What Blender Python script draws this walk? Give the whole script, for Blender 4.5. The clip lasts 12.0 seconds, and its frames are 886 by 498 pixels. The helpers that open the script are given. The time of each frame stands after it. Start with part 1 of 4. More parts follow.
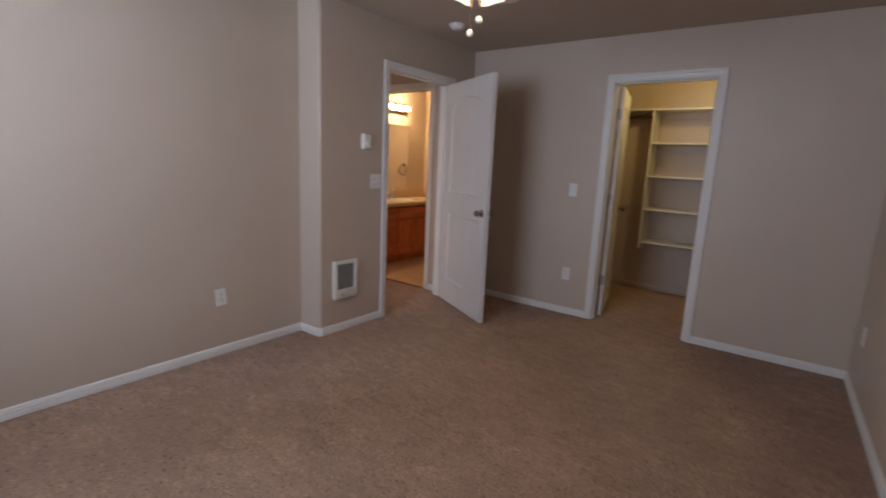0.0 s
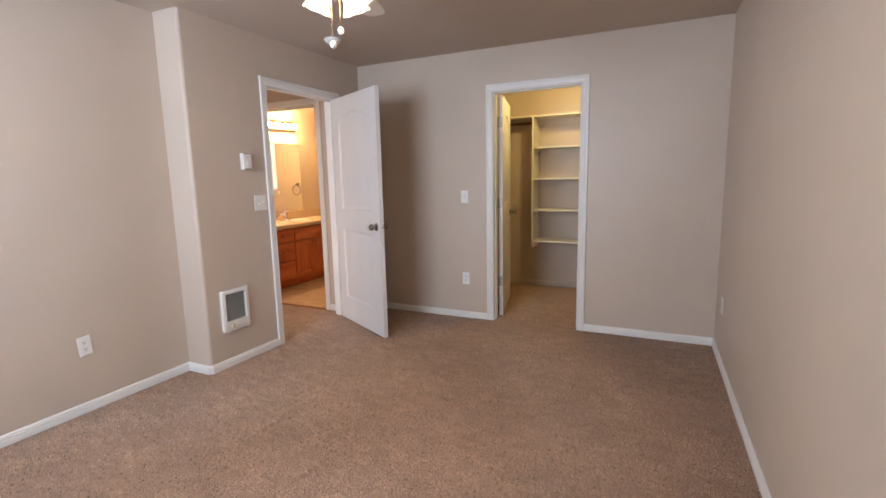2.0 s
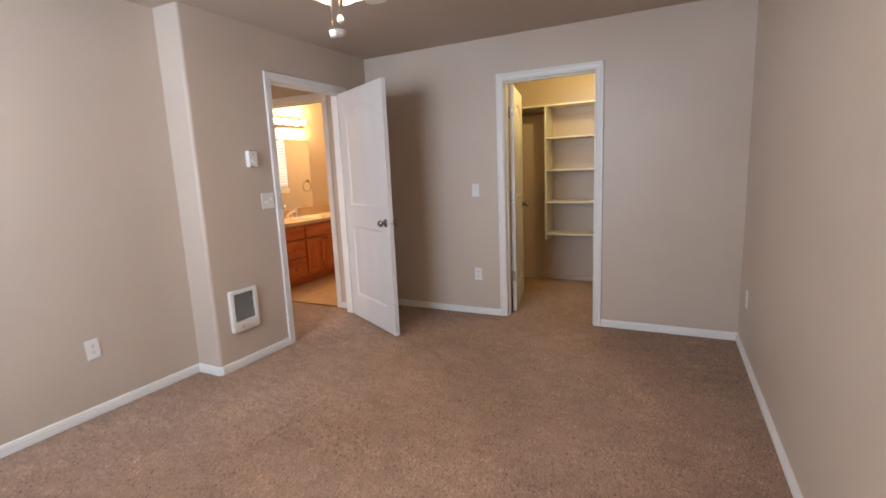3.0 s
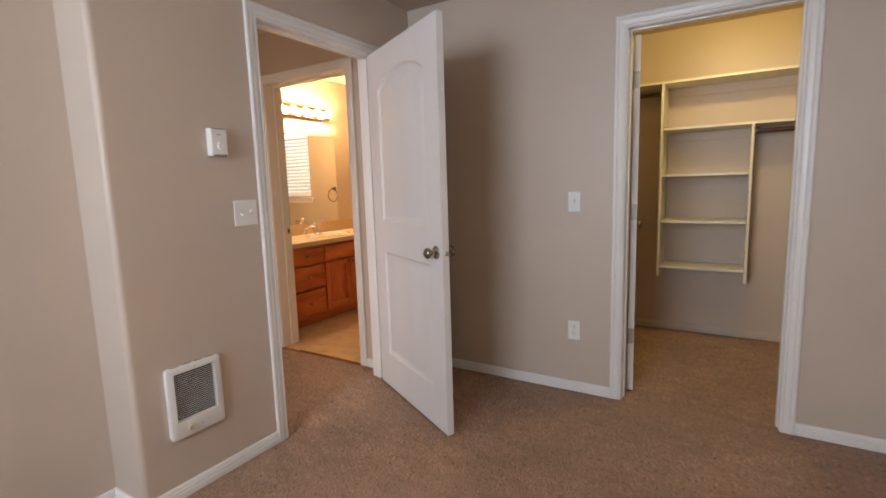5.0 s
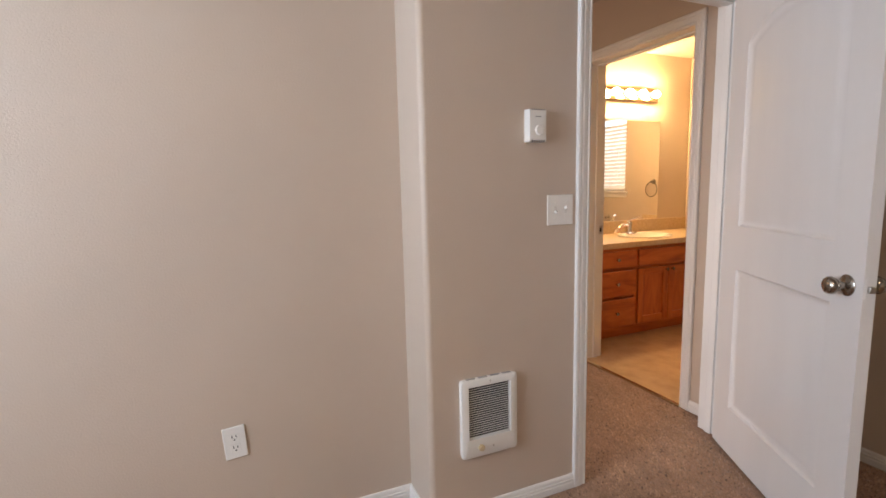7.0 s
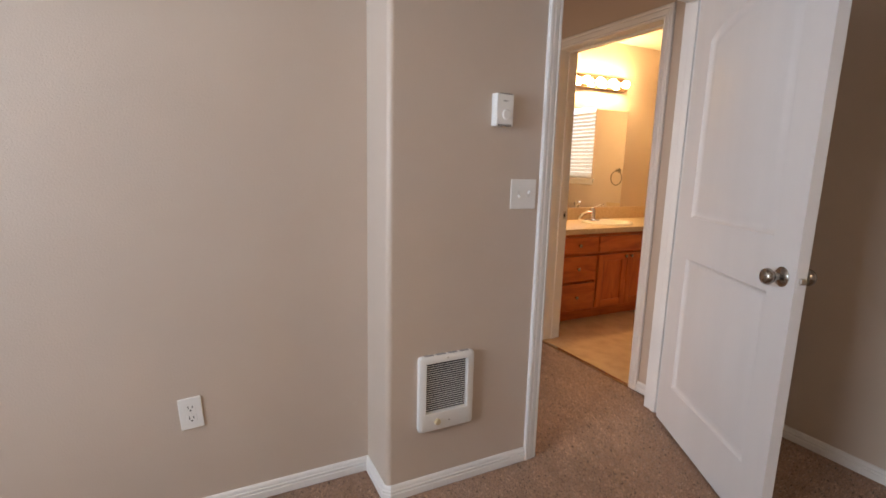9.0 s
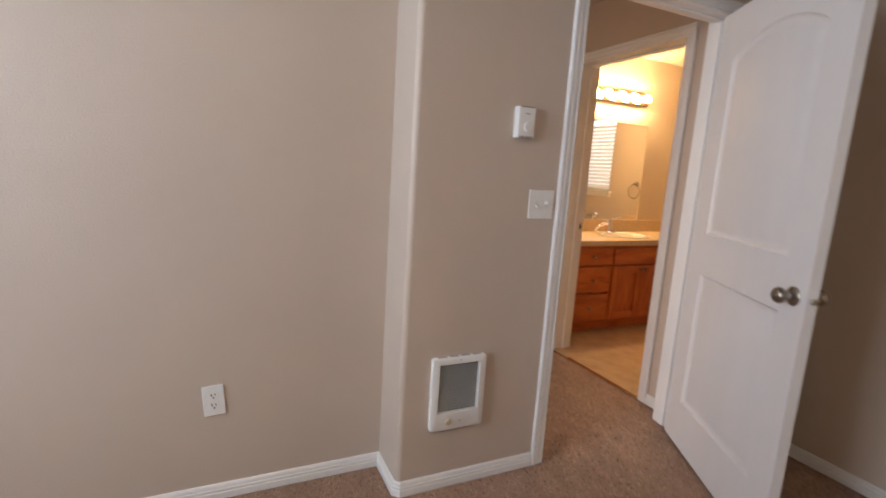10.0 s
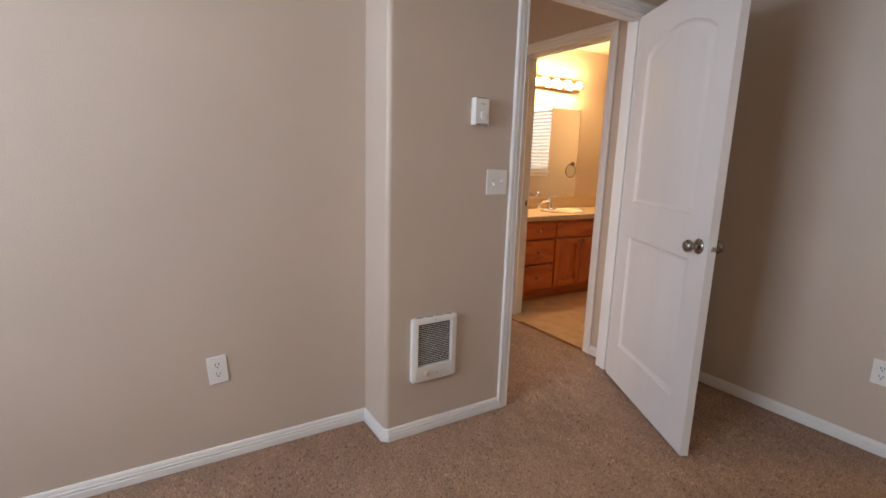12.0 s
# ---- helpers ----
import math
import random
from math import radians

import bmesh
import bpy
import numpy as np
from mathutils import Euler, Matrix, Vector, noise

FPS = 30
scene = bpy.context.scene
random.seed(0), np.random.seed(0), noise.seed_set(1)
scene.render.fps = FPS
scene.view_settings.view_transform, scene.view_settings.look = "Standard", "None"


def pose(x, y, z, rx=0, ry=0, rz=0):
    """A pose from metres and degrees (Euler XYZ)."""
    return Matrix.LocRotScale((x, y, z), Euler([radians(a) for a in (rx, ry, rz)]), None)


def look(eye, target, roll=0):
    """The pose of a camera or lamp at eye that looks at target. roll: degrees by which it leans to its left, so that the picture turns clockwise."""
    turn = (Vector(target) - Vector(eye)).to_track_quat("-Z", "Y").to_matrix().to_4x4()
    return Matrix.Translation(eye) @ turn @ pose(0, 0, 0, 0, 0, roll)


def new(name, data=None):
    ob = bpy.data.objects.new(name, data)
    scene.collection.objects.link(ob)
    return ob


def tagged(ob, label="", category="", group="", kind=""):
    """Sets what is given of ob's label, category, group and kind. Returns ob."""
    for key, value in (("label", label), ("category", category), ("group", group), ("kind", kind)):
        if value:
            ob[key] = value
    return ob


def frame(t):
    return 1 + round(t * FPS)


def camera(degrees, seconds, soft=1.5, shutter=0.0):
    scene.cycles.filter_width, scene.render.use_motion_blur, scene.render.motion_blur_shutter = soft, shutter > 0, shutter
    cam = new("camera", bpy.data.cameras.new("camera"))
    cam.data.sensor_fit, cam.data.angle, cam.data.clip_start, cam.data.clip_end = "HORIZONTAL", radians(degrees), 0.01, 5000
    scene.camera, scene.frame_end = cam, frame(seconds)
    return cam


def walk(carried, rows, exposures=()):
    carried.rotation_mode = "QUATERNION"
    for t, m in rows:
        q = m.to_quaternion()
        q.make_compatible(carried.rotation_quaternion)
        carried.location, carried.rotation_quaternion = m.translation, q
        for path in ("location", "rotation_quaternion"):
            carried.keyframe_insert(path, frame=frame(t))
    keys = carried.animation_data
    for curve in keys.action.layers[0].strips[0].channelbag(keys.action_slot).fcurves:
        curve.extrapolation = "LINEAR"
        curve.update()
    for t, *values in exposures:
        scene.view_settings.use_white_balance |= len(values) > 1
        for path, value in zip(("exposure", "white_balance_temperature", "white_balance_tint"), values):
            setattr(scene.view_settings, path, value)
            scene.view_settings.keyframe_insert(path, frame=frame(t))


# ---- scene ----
cam = camera(86.0, 12.0, soft=1.6, shutter=0.5)
PATH = [
    (0, (0.226, 0.282, 1.35), (-0.939, 1.866, 0.983), 2.6),
    (0.5, (0.267, 0.316, 1.331), (-0.702, 2.021, 0.938), 1.9),
    (1, (0.282, 0.343, 1.337), (-0.7, 2.049, 0.985), 0.5),
    (1.5, (0.276, 0.342, 1.331), (-0.684, 2.072, 1.038), -1.1),
    (2, (0.31, 0.358, 1.331), (-0.543, 2.142, 1.028), -1.2),
    (2.5, (0.312, 0.345, 1.326), (-0.573, 2.119, 1.068), -1.7),
    (2.7, (0.32, 0.369, 1.334), (-0.6, 2.115, 1.012), -2.3),
    (4.3, (-0.285, 1.203, 1.267), (-1.032, 3.032, 0.96), -3.2),
    (4.5, (-0.381, 1.346, 1.254), (-1.263, 3.126, 1.02), -2.3),
    (5, (-0.604, 1.66, 1.26), (-1.642, 3.348, 0.992), -1.7),
    (5.5, (-0.782, 1.88, 1.259), (-1.822, 3.569, 1.004), -3.9),
    (6, (-0.895, 1.987, 1.27), (-2.244, 3.442, 1.021), -1.3),
    (6.5, (-1.002, 1.955, 1.257), (-2.755, 2.872, 0.962), -0.7),
    (6.7, (-1.02, 1.92, 1.258), (-2.848, 2.692, 1.002), -1.5),
    (8.3, (-0.997, 1.94, 1.265), (-2.776, 2.793, 0.934), -0.2),
    (8.5, (-0.993, 1.933, 1.265), (-2.778, 2.773, 0.934), 0.3),
    (9, (-0.987, 1.931, 1.263), (-2.744, 2.822, 0.916), 1.4),
    (9.5, (-0.99, 1.93, 1.257), (-2.854, 2.549, 0.877), 1.4),
    (10, (-0.942, 1.89, 1.271), (-2.728, 2.73, 0.944), 3.6),
    (10.5, (-0.815, 1.714, 1.25), (-2.523, 2.675, 0.854), -0.2),
    (11, (-0.737, 1.628, 1.25), (-2.461, 2.555, 0.837), 1.9),
    (11.5, (-0.732, 1.644, 1.253), (-2.408, 2.666, 0.868), 2.3),
    (12, (-0.747, 1.658, 1.254), (-2.412, 2.703, 0.885), 1.8),
]
EXPOSURES = [(0.0, -1.25, 6620, 22), (0.5, -0.70, 6620, 21), (1.0, -0.38, 6670, 20), (1.5, -0.12, 6720, 19), (2.7, -0.16, 6770, 19), (4.3, -0.38, 7020, 19), (5.5, -0.36, 7070, 19), (6.5, -0.27, 7050, 19),
             (8.5, -0.39, 6970, 19), (10.0, -0.49, 6920, 19), (12.0, -0.51, 6870, 19)]
walk(cam, [(t, look(eye, target, roll)) for t, eye, target, roll in PATH], EXPOSURES)

# ---- world and lights ----
world = bpy.data.worlds.new("sky")
scene.world = world
world.use_nodes = True
wn = world.node_tree.nodes
sky = wn.new("ShaderNodeTexSky")
sky.sky_type, sky.sun_disc = "NISHITA", False
sky.sun_elevation, sky.sun_rotation = radians(40), radians(200)
world.node_tree.links.new(sky.outputs[0], wn["Background"].inputs[0])
wn["Background"].inputs[1].default_value = 0.12


def lamp(name, kind, energy, colour, m, radius=0.05, size=None):
    data = bpy.data.lights.new(name, kind)
    data.energy, data.color = energy, colour
    if kind == "AREA":
        data.shape, data.size, data.size_y = "RECTANGLE", size[0], size[1]
    else:
        data.shadow_soft_size = radius
    ob = new(name, data)
    ob.matrix_world = m
    return ob


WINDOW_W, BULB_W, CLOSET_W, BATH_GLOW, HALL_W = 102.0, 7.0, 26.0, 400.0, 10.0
lamp("window_daylight", "AREA", WINDOW_W, (0.62, 0.82, 1.0), look((-1.50, -0.43, 1.55), (-1.45, 3.0, 2.55)), size=(1.42, 1.1))
lamp("bath_window_daylight", "AREA", 9.0, (0.86, 0.94, 1.0), look((-3.225, 6.24, 1.60), (-3.225, 4.0, 1.55)), size=(1.0, 1.1))
# the hall one is an unseen warm lamp, added to brighten hall and jambs
lamp("hall_fill", "AREA", HALL_W, (1.0, 0.78, 0.58), look((-3.50, 2.50, 1.12), (-3.50, 4.0, 1.12)), size=(1.25, 1.95))

# ---- materials ----


def material(name, colour, rough=0.6, metal=0.0, spec=0.5):
    m = bpy.data.materials.new(name)
    m.use_nodes = True
    b = m.node_tree.nodes["Principled BSDF"]
    b.inputs["Base Color"].default_value = (*colour, 1)
    b.inputs["Roughness"].default_value = rough
    b.inputs["Metallic"].default_value = metal
    b.inputs["Specular IOR Level"].default_value = spec
    return m


def grain(m, tones, scale, bump=0.0, bump_scale=None, detail=4.0, distort=0.0, stretch=(1, 1, 1), rough=None):
    """Noise between the tones (position, colour), with a relief of its own scale, in object metres."""
    nt = m.node_tree
    n, l = nt.nodes, nt.links
    b = n["Principled BSDF"]
    co = n.new("ShaderNodeTexCoord")
    mp = n.new("ShaderNodeMapping")
    mp.inputs["Scale"].default_value = stretch
    l.new(co.outputs["Object"], mp.inputs[0])
    tx = n.new("ShaderNodeTexNoise")
    tx.inputs["Scale"].default_value, tx.inputs["Detail"].default_value, tx.inputs["Distortion"].default_value = scale, detail, distort
    l.new(mp.outputs[0], tx.inputs["Vector"])
    ramp = n.new("ShaderNodeValToRGB")
    el = ramp.color_ramp.elements
    el[0].position, el[0].color = tones[0][0], (*tones[0][1], 1)
    el[1].position, el[1].color = tones[-1][0], (*tones[-1][1], 1)
    for p, c in tones[1:-1]:
        el.new(p).color = (*c, 1)
    l.new(tx.outputs["Fac"], ramp.inputs[0])
    l.new(ramp.outputs[0], b.inputs["Base Color"])
    if rough:
        r = n.new("ShaderNodeMapRange")
        r.inputs["To Min"].default_value, r.inputs["To Max"].default_value = rough
        l.new(tx.outputs["Fac"], r.inputs["Value"])
        l.new(r.outputs[0], b.inputs["Roughness"])
    if bump:
        t2 = n.new("ShaderNodeTexNoise")
        t2.inputs["Scale"].default_value, t2.inputs["Detail"].default_value = bump_scale or scale, 3.0
        l.new(mp.outputs[0], t2.inputs["Vector"])
        bp = n.new("ShaderNodeBump")
        bp.inputs["Strength"].default_value, bp.inputs["Distance"].default_value = bump, 0.004
        l.new(t2.outputs["Fac"], bp.inputs["Height"])
        l.new(bp.outputs[0], b.inputs["Normal"])
    return m


def tint(c, f):
    return tuple(v * f for v in c)


WALL = (0.555, 0.457, 0.376)
M_wall = grain(material("wall_paint", WALL, 0.42, spec=0.5), [(0.3, tint(WALL, 0.96)), (0.7, tint(WALL, 1.04))], 1.3, 0.22, 170.0)
M_ceiling = grain(material("ceiling_paint", WALL, 0.8, spec=0.2), [(0.3, tint(WALL, 0.95)), (0.7, tint(WALL, 1.03))], 1.1, 0.35, 110.0)
M_trim = grain(material("trim_white", (0.78, 0.76, 0.735), 0.35), [(0.3, (0.75, 0.73, 0.705)), (0.7, (0.80, 0.78, 0.755))], 3.0, 0.05, 60.0)
M_door = grain(material("door_white", (0.71, 0.68, 0.66), 0.5), [(0.3, (0.685, 0.655, 0.635)), (0.7, (0.725, 0.695, 0.675))], 2.0, 0.10, 90.0, stretch=(3, 3, 0.5))
M_plate = grain(material("plastic_white", (0.80, 0.79, 0.76), 0.35), [(0.3, (0.78, 0.77, 0.74)), (0.7, (0.82, 0.81, 0.78))], 8.0)


def carpet_material():
    m = material("carpet", (0.33, 0.25, 0.19), 0.95, spec=0.1)
    nt = m.node_tree
    n, l = nt.nodes, nt.links
    b = n["Principled BSDF"]
    co = n.new("ShaderNodeTexCoord")

    def tex(scale, detail, rough=0.6):
        t = n.new("ShaderNodeTexNoise")
        t.inputs["Scale"].default_value, t.inputs["Detail"].default_value, t.inputs["Roughness"].default_value = scale, detail, rough
        l.new(co.outputs["Object"], t.inputs["Vector"])
        return t

    def ramp(src, stops):
        r = n.new("ShaderNodeValToRGB")
        el = r.color_ramp.elements
        el[0].position, el[0].color = stops[0][0], (*stops[0][1], 1)
        el[1].position, el[1].color = stops[-1][0], (*stops[-1][1], 1)
        for p, c in stops[1:-1]:
            el.new(p).color = (*c, 1)
        l.new(src, r.inputs[0])
        return r

    def mult(a, c):
        x = n.new("ShaderNodeMix")
        x.data_type, x.blend_type = "RGBA", "MULTIPLY"
        x.inputs[0].default_value = 1.0
        l.new(a, x.inputs["A"])
        l.new(c, x.inputs["B"])
        return x.outputs["Result"]

    yarn = ramp(tex(120.0, 6.0, 0.72).outputs["Fac"], [(0.33, (0.21, 0.125, 0.088)), (0.45, (0.36, 0.217, 0.153)), (0.62, (0.48, 0.303, 0.220))])
    fleck = ramp(tex(64.0, 3.5, 0.7).outputs["Fac"], [(0.30, (0.36, 0.29, 0.25)), (0.385, (1, 1, 1))])
    patch = ramp(tex(2.6, 3.0).outputs["Fac"], [(0.32, (0.84, 0.83, 0.82)), (0.66, (1.08, 1.07, 1.06))])
    l.new(mult(mult(yarn.outputs[0], fleck.outputs[0]), patch.outputs[0]), b.inputs["Base Color"])
    pile = tex(120.0, 4.0, 0.7)
    lay = tex(9.0, 3.0)
    add = n.new("ShaderNodeMath")
    add.operation = "MULTIPLY_ADD"
    add.inputs[1].default_value = 0.8
    l.new(lay.outputs["Fac"], add.inputs[0])
    l.new(pile.outputs["Fac"], add.inputs[2])
    bp = n.new("ShaderNodeBump")
    bp.inputs["Strength"].default_value, bp.inputs["Distance"].default_value = 0.9, 0.012
    l.new(add.outputs[0], bp.inputs["Height"])
    l.new(bp.outputs[0], b.inputs["Normal"])
    b.inputs["Sheen Weight"].default_value = 0.15
    b.inputs["Sheen Roughness"].default_value = 0.6
    return m


M_carpet = carpet_material()
M_vinyl = grain(material("vinyl", (0.5, 0.4, 0.29), 0.35), [(0.3, (0.40, 0.25, 0.135)), (0.55, (0.49, 0.325, 0.185)), (0.75, (0.53, 0.365, 0.215))], 9.0, 0.08, 60.0)
M_nickel = grain(material("brushed_nickel", (0.55, 0.52, 0.48), 0.28, 1.0), [(0.3, (0.50, 0.47, 0.43)), (0.7, (0.60, 0.57, 0.53))], 30.0, rough=(0.22, 0.36))
M_chrome = material("chrome", (0.85, 0.85, 0.86), 0.06, 1.0)
M_pewter = grain(material("dark_pewter", (0.20, 0.17, 0.14), 0.3, 1.0), [(0.3, (0.17, 0.145, 0.12)), (0.7, (0.24, 0.205, 0.17))], 30.0)
M_hinge = grain(material("satin_hinge_steel", (0.42, 0.40, 0.37), 0.5, 1.0), [(0.3, (0.38, 0.36, 0.33)), (0.7, (0.46, 0.44, 0.41))], 40.0)
M_knob = grain(material("satin_nickel_knob", (0.36, 0.33, 0.29), 0.25, 1.0), [(0.3, (0.32, 0.29, 0.255)), (0.7, (0.40, 0.37, 0.33))], 30.0, rough=(0.2, 0.32))
# grey that paints the shade of vent openings on the heater's top
M_vent = material("vent_shade_grey", (0.36, 0.35, 0.34), 0.7)
# near-black that paints the shade inside slots, holes and the heater
M_dark = material("hole_shade", (0.02, 0.02, 0.02), 0.8)

# ---- building helpers ----


def box(bm, x0, x1, y0, y1, z0, z1):
    made = bmesh.ops.create_cube(bm, size=1.0)["verts"]
    for v in made:
        v.co = Vector(((x0 + x1) / 2 + v.co.x * (x1 - x0), (y0 + y1) / 2 + v.co.y * (y1 - y0), (z0 + z1) / 2 + v.co.z * (z1 - z0)))
    return made


def rbox(x0, x1, y0, y1, z0, z1, r=0.003, seg=2):
    bm = bmesh.new()
    box(bm, x0, x1, y0, y1, z0, z1)
    if r:
        bmesh.ops.bevel(bm, geom=bm.edges[:], offset=r, segments=seg, profile=0.5, affect="EDGES")
    return bm


def boxes(*dims):
    bm = bmesh.new()
    for d in dims:
        box(bm, *d)
    return bm


def prism(points, z0, z1):
    """An upright body over a plan outline."""
    bm = bmesh.new()
    low = [bm.verts.new((x, y, z0)) for x, y in points]
    high = [bm.verts.new((x, y, z1)) for x, y in points]
    bm.faces.new(low[::-1])
    bm.faces.new(high)
    for i in range(len(points)):
        j = (i + 1) % len(points)
        bm.faces.new((low[i], low[j], high[j], high[i]))
    bmesh.ops.recalc_face_normals(bm, faces=bm.faces[:])
    return bm


def lathe(profile, seg=24, axis="z"):
    """A turned body from rows of radius and height along the axis."""
    bm = bmesh.new()
    rings = []
    for r, h in profile:
        if r < 1e-5:
            rings.append([bm.verts.new((0, 0, h))])
        else:
            rings.append([bm.verts.new((r * math.cos(2 * math.pi * k / seg), r * math.sin(2 * math.pi * k / seg), h)) for k in range(seg)])
    for a, c in zip(rings, rings[1:]):
        for k in range(seg):
            q = [a[k % len(a)], a[(k + 1) % len(a)], c[(k + 1) % len(c)], c[k % len(c)]]
            q = list(dict.fromkeys(q))
            if len(q) > 2:
                bm.faces.new(q)
    bmesh.ops.recalc_face_normals(bm, faces=bm.faces[:])
    if axis == "x":
        bmesh.ops.rotate(bm, verts=bm.verts[:], cent=(0, 0, 0), matrix=Matrix.Rotation(radians(90), 3, "Y"))
    if axis == "y":
        bmesh.ops.rotate(bm, verts=bm.verts[:], cent=(0, 0, 0), matrix=Matrix.Rotation(radians(-90), 3, "X"))
    return bm


def tube(points, r, seg=12):
    """A round bar along a line of points."""
    bm = bmesh.new()
    pts = [Vector(p) for p in points]
    rings = []
    for i, p in enumerate(pts):
        way = (pts[min(i + 1, len(pts) - 1)] - pts[max(i - 1, 0)]).normalized()
        side = way.orthogonal().normalized() if i == 0 else (side - way * side.dot(way)).normalized()
        up = way.cross(side)
        rings.append([bm.verts.new(p + r * (math.cos(2 * math.pi * k / seg) * side + math.sin(2 * math.pi * k / seg) * up)) for k in range(seg)])
    for a, c in zip(rings, rings[1:]):
        for k in range(seg):
            bm.faces.new((a[k], a[(k + 1) % seg], c[(k + 1) % seg], c[k]))
    bm.faces.new(rings[0][::-1])
    bm.faces.new(rings[-1])
    bmesh.ops.recalc_face_normals(bm, faces=bm.faces[:])
    return bm


def moved(bm, m):
    bmesh.ops.transform(bm, matrix=m, verts=bm.verts[:])
    return bm


def part(name, bm, mat, parent=None, label="", smooth=False, m=None):
    """One mesh object out of bm, under parent."""
    me = bpy.data.meshes.new(name)
    if smooth:
        for f in bm.faces:
            f.smooth = True
    bm.to_mesh(me)
    bm.free()
    me.materials.append(mat)
    if smooth:
        me.set_sharp_from_angle(angle=radians(38))
    ob = new(name, me)
    if parent:
        ob.parent = parent
    if m is not None:
        ob.matrix_local = m
    if label:
        ob["label"] = label
    return ob


def thing(name, label, category, m=None, group="", kind=""):
    """The Empty at the base of a thing."""
    ob = tagged(new(name), label, category, group, kind)
    ob.empty_display_size = 0.05
    if m is not None:
        ob.matrix_world = m
    return ob


def structure(name, bm, mat, label, category):
    return tagged(part(name, bm, mat), label, category, "", "structure")


# ---- large structure ----
H = 2.405
XW, XP, XE = -2.735, -2.512, 0.665      # bedroom: recessed west wall, its proud part, east wall
YS, YC, YN = -0.40, 2.489, 4.40      # south wall, return of the proud part, north wall
D0, D1 = 3.186, 4.010                # bedroom doorway along y
C0, C1 = -1.112, -0.367              # closet doorway along x
B0, B1 = -3.648, -2.836                # bathroom doorway along x
YH0, YH1 = 4.125, 4.275                # wall between hall and bathroom
XB, YB = -4.40, 5.985                # bathroom west and north walls
XC, YCB = -1.51, 5.955               # closet west and back walls
HEAD = 2.04
SKEW = 0.030                         # the east wall runs out of square
XES = XE + SKEW * (YN - YS)

corner = [(XP - 0.022 + 0.022 * math.sin(a), YC + 0.022 - 0.022 * math.cos(a)) for a in [radians(9 * k) for k in range(11)]]
structure("wall_west", prism([(XW - 0.11, YS), (XW, YS), (XW, YC)] + corner + [(XP, D0 - 0.02), (XP - 0.11, D0 - 0.02), (XP - 0.11, YC + 0.11), (XW - 0.11, YC + 0.11)], 0, H),
          M_wall, "greige painted wall with a rounded projecting corner", "wall")
structure("wall_west_door", boxes((XP - 0.11, XP, D0 - 0.02, D1 + 0.02, HEAD + 0.02, H), (XP - 0.11, XP, D1 + 0.02, YN, 0, H)), M_wall, "greige painted wall around the bedroom doorway", "wall")
structure("wall_north", boxes((XP - 0.11, C0 - 0.02, YN, YN + 0.11, 0, H), (C1 + 0.02, XE + 0.11, YN, YN + 0.11, 0, H), (C0 - 0.02, C1 + 0.02, YN, YN + 0.11, HEAD + 0.02, H)),
          M_wall, "greige painted wall with the closet doorway", "wall")
structure("wall_east", prism([(XES, YS), (XES + 0.11, YS), (XE + 0.11, YN), (XE, YN)], 0, H), M_wall, "plain greige painted bedroom wall", "wall")
W0, W1, WZ0, WZ1 = -2.25, -0.75, 0.95, 2.15
structure("wall_south", boxes((XW - 0.11, W0, YS - 0.11, YS, 0, H), (W1, XES + 0.11, YS - 0.11, YS, 0, H), (W0, W1, YS - 0.11, YS, 0, WZ0), (W0, W1, YS - 0.11, YS, WZ1, H)),
          M_wall, "greige painted wall with the bedroom window", "wall")
# unseen hall end, left open to hold the added hall lamp
structure("wall_hall_south", boxes((XB, XW - 0.11, YC, YC + 0.11, 2.20, H)), M_wall, "greige painted wall over the hall opening", "wall")
structure("wall_bath_west", boxes((XB - 0.11, XB, YC, YB + 0.11, 0, H)), M_wall, "greige painted wall behind the vanity", "wall")
structure("wall_bath_south", boxes((XB, B0 - 0.02, YH0, YH1, 0, H), (B1 + 0.02, XP - 0.11, YH0, YH1, 0, H), (B0 - 0.02, B1 + 0.02, YH0, YH1, HEAD + 0.02, H)),
          M_wall, "greige painted wall around the bathroom doorway", "wall")
V0, V1, VZ0, VZ1 = -3.575, -2.825, 1.15, 2.02
structure("wall_bath_north", boxes((XB, V0, YB, YB + 0.11, 0, H), (V1, XC - 0.11, YB, YB + 0.11, 0, H), (V0, V1, YB, YB + 0.11, 0, VZ0), (V0, V1, YB, YB + 0.11, VZ1, H)),
          M_wall, "beige painted bathroom wall with a window", "wall")
structure("wall_closet_west", boxes((XC - 0.11, XC, YN + 0.11, YB + 0.11, 0, H)), M_wall, "painted wall between bathroom and closet", "wall")
structure("wall_closet_back", boxes((XC, XE, YCB, YCB + 0.11, 0, H)), M_wall, "painted back wall of the closet", "wall")
structure("wall_closet_east", boxes((XE, XE + 0.11, YN + 0.11, YCB + 0.11, 0, H)), M_wall, "painted side wall of the closet", "wall")
structure("ceiling", boxes((XW - 0.11, XES + 0.11, YS - 0.11, YN + 0.055, H, H + 0.1)), M_ceiling, "greige painted bedroom ceiling with light texture", "ceiling")
structure("ceiling_closet", boxes((XC - 0.055, XE + 0.11, YN + 0.055, YCB + 0.17, H, H + 0.1)), M_ceiling, "painted closet ceiling", "ceiling")
structure("ceiling_bath", boxes((XB - 0.11, XC - 0.055, YN + 0.055, YB + 0.11, H, H + 0.1), (XB - 0.11, XW - 0.11, YC, YN + 0.055, H, H + 0.1)), M_ceiling, "painted ceiling over hall and bathroom", "ceiling")


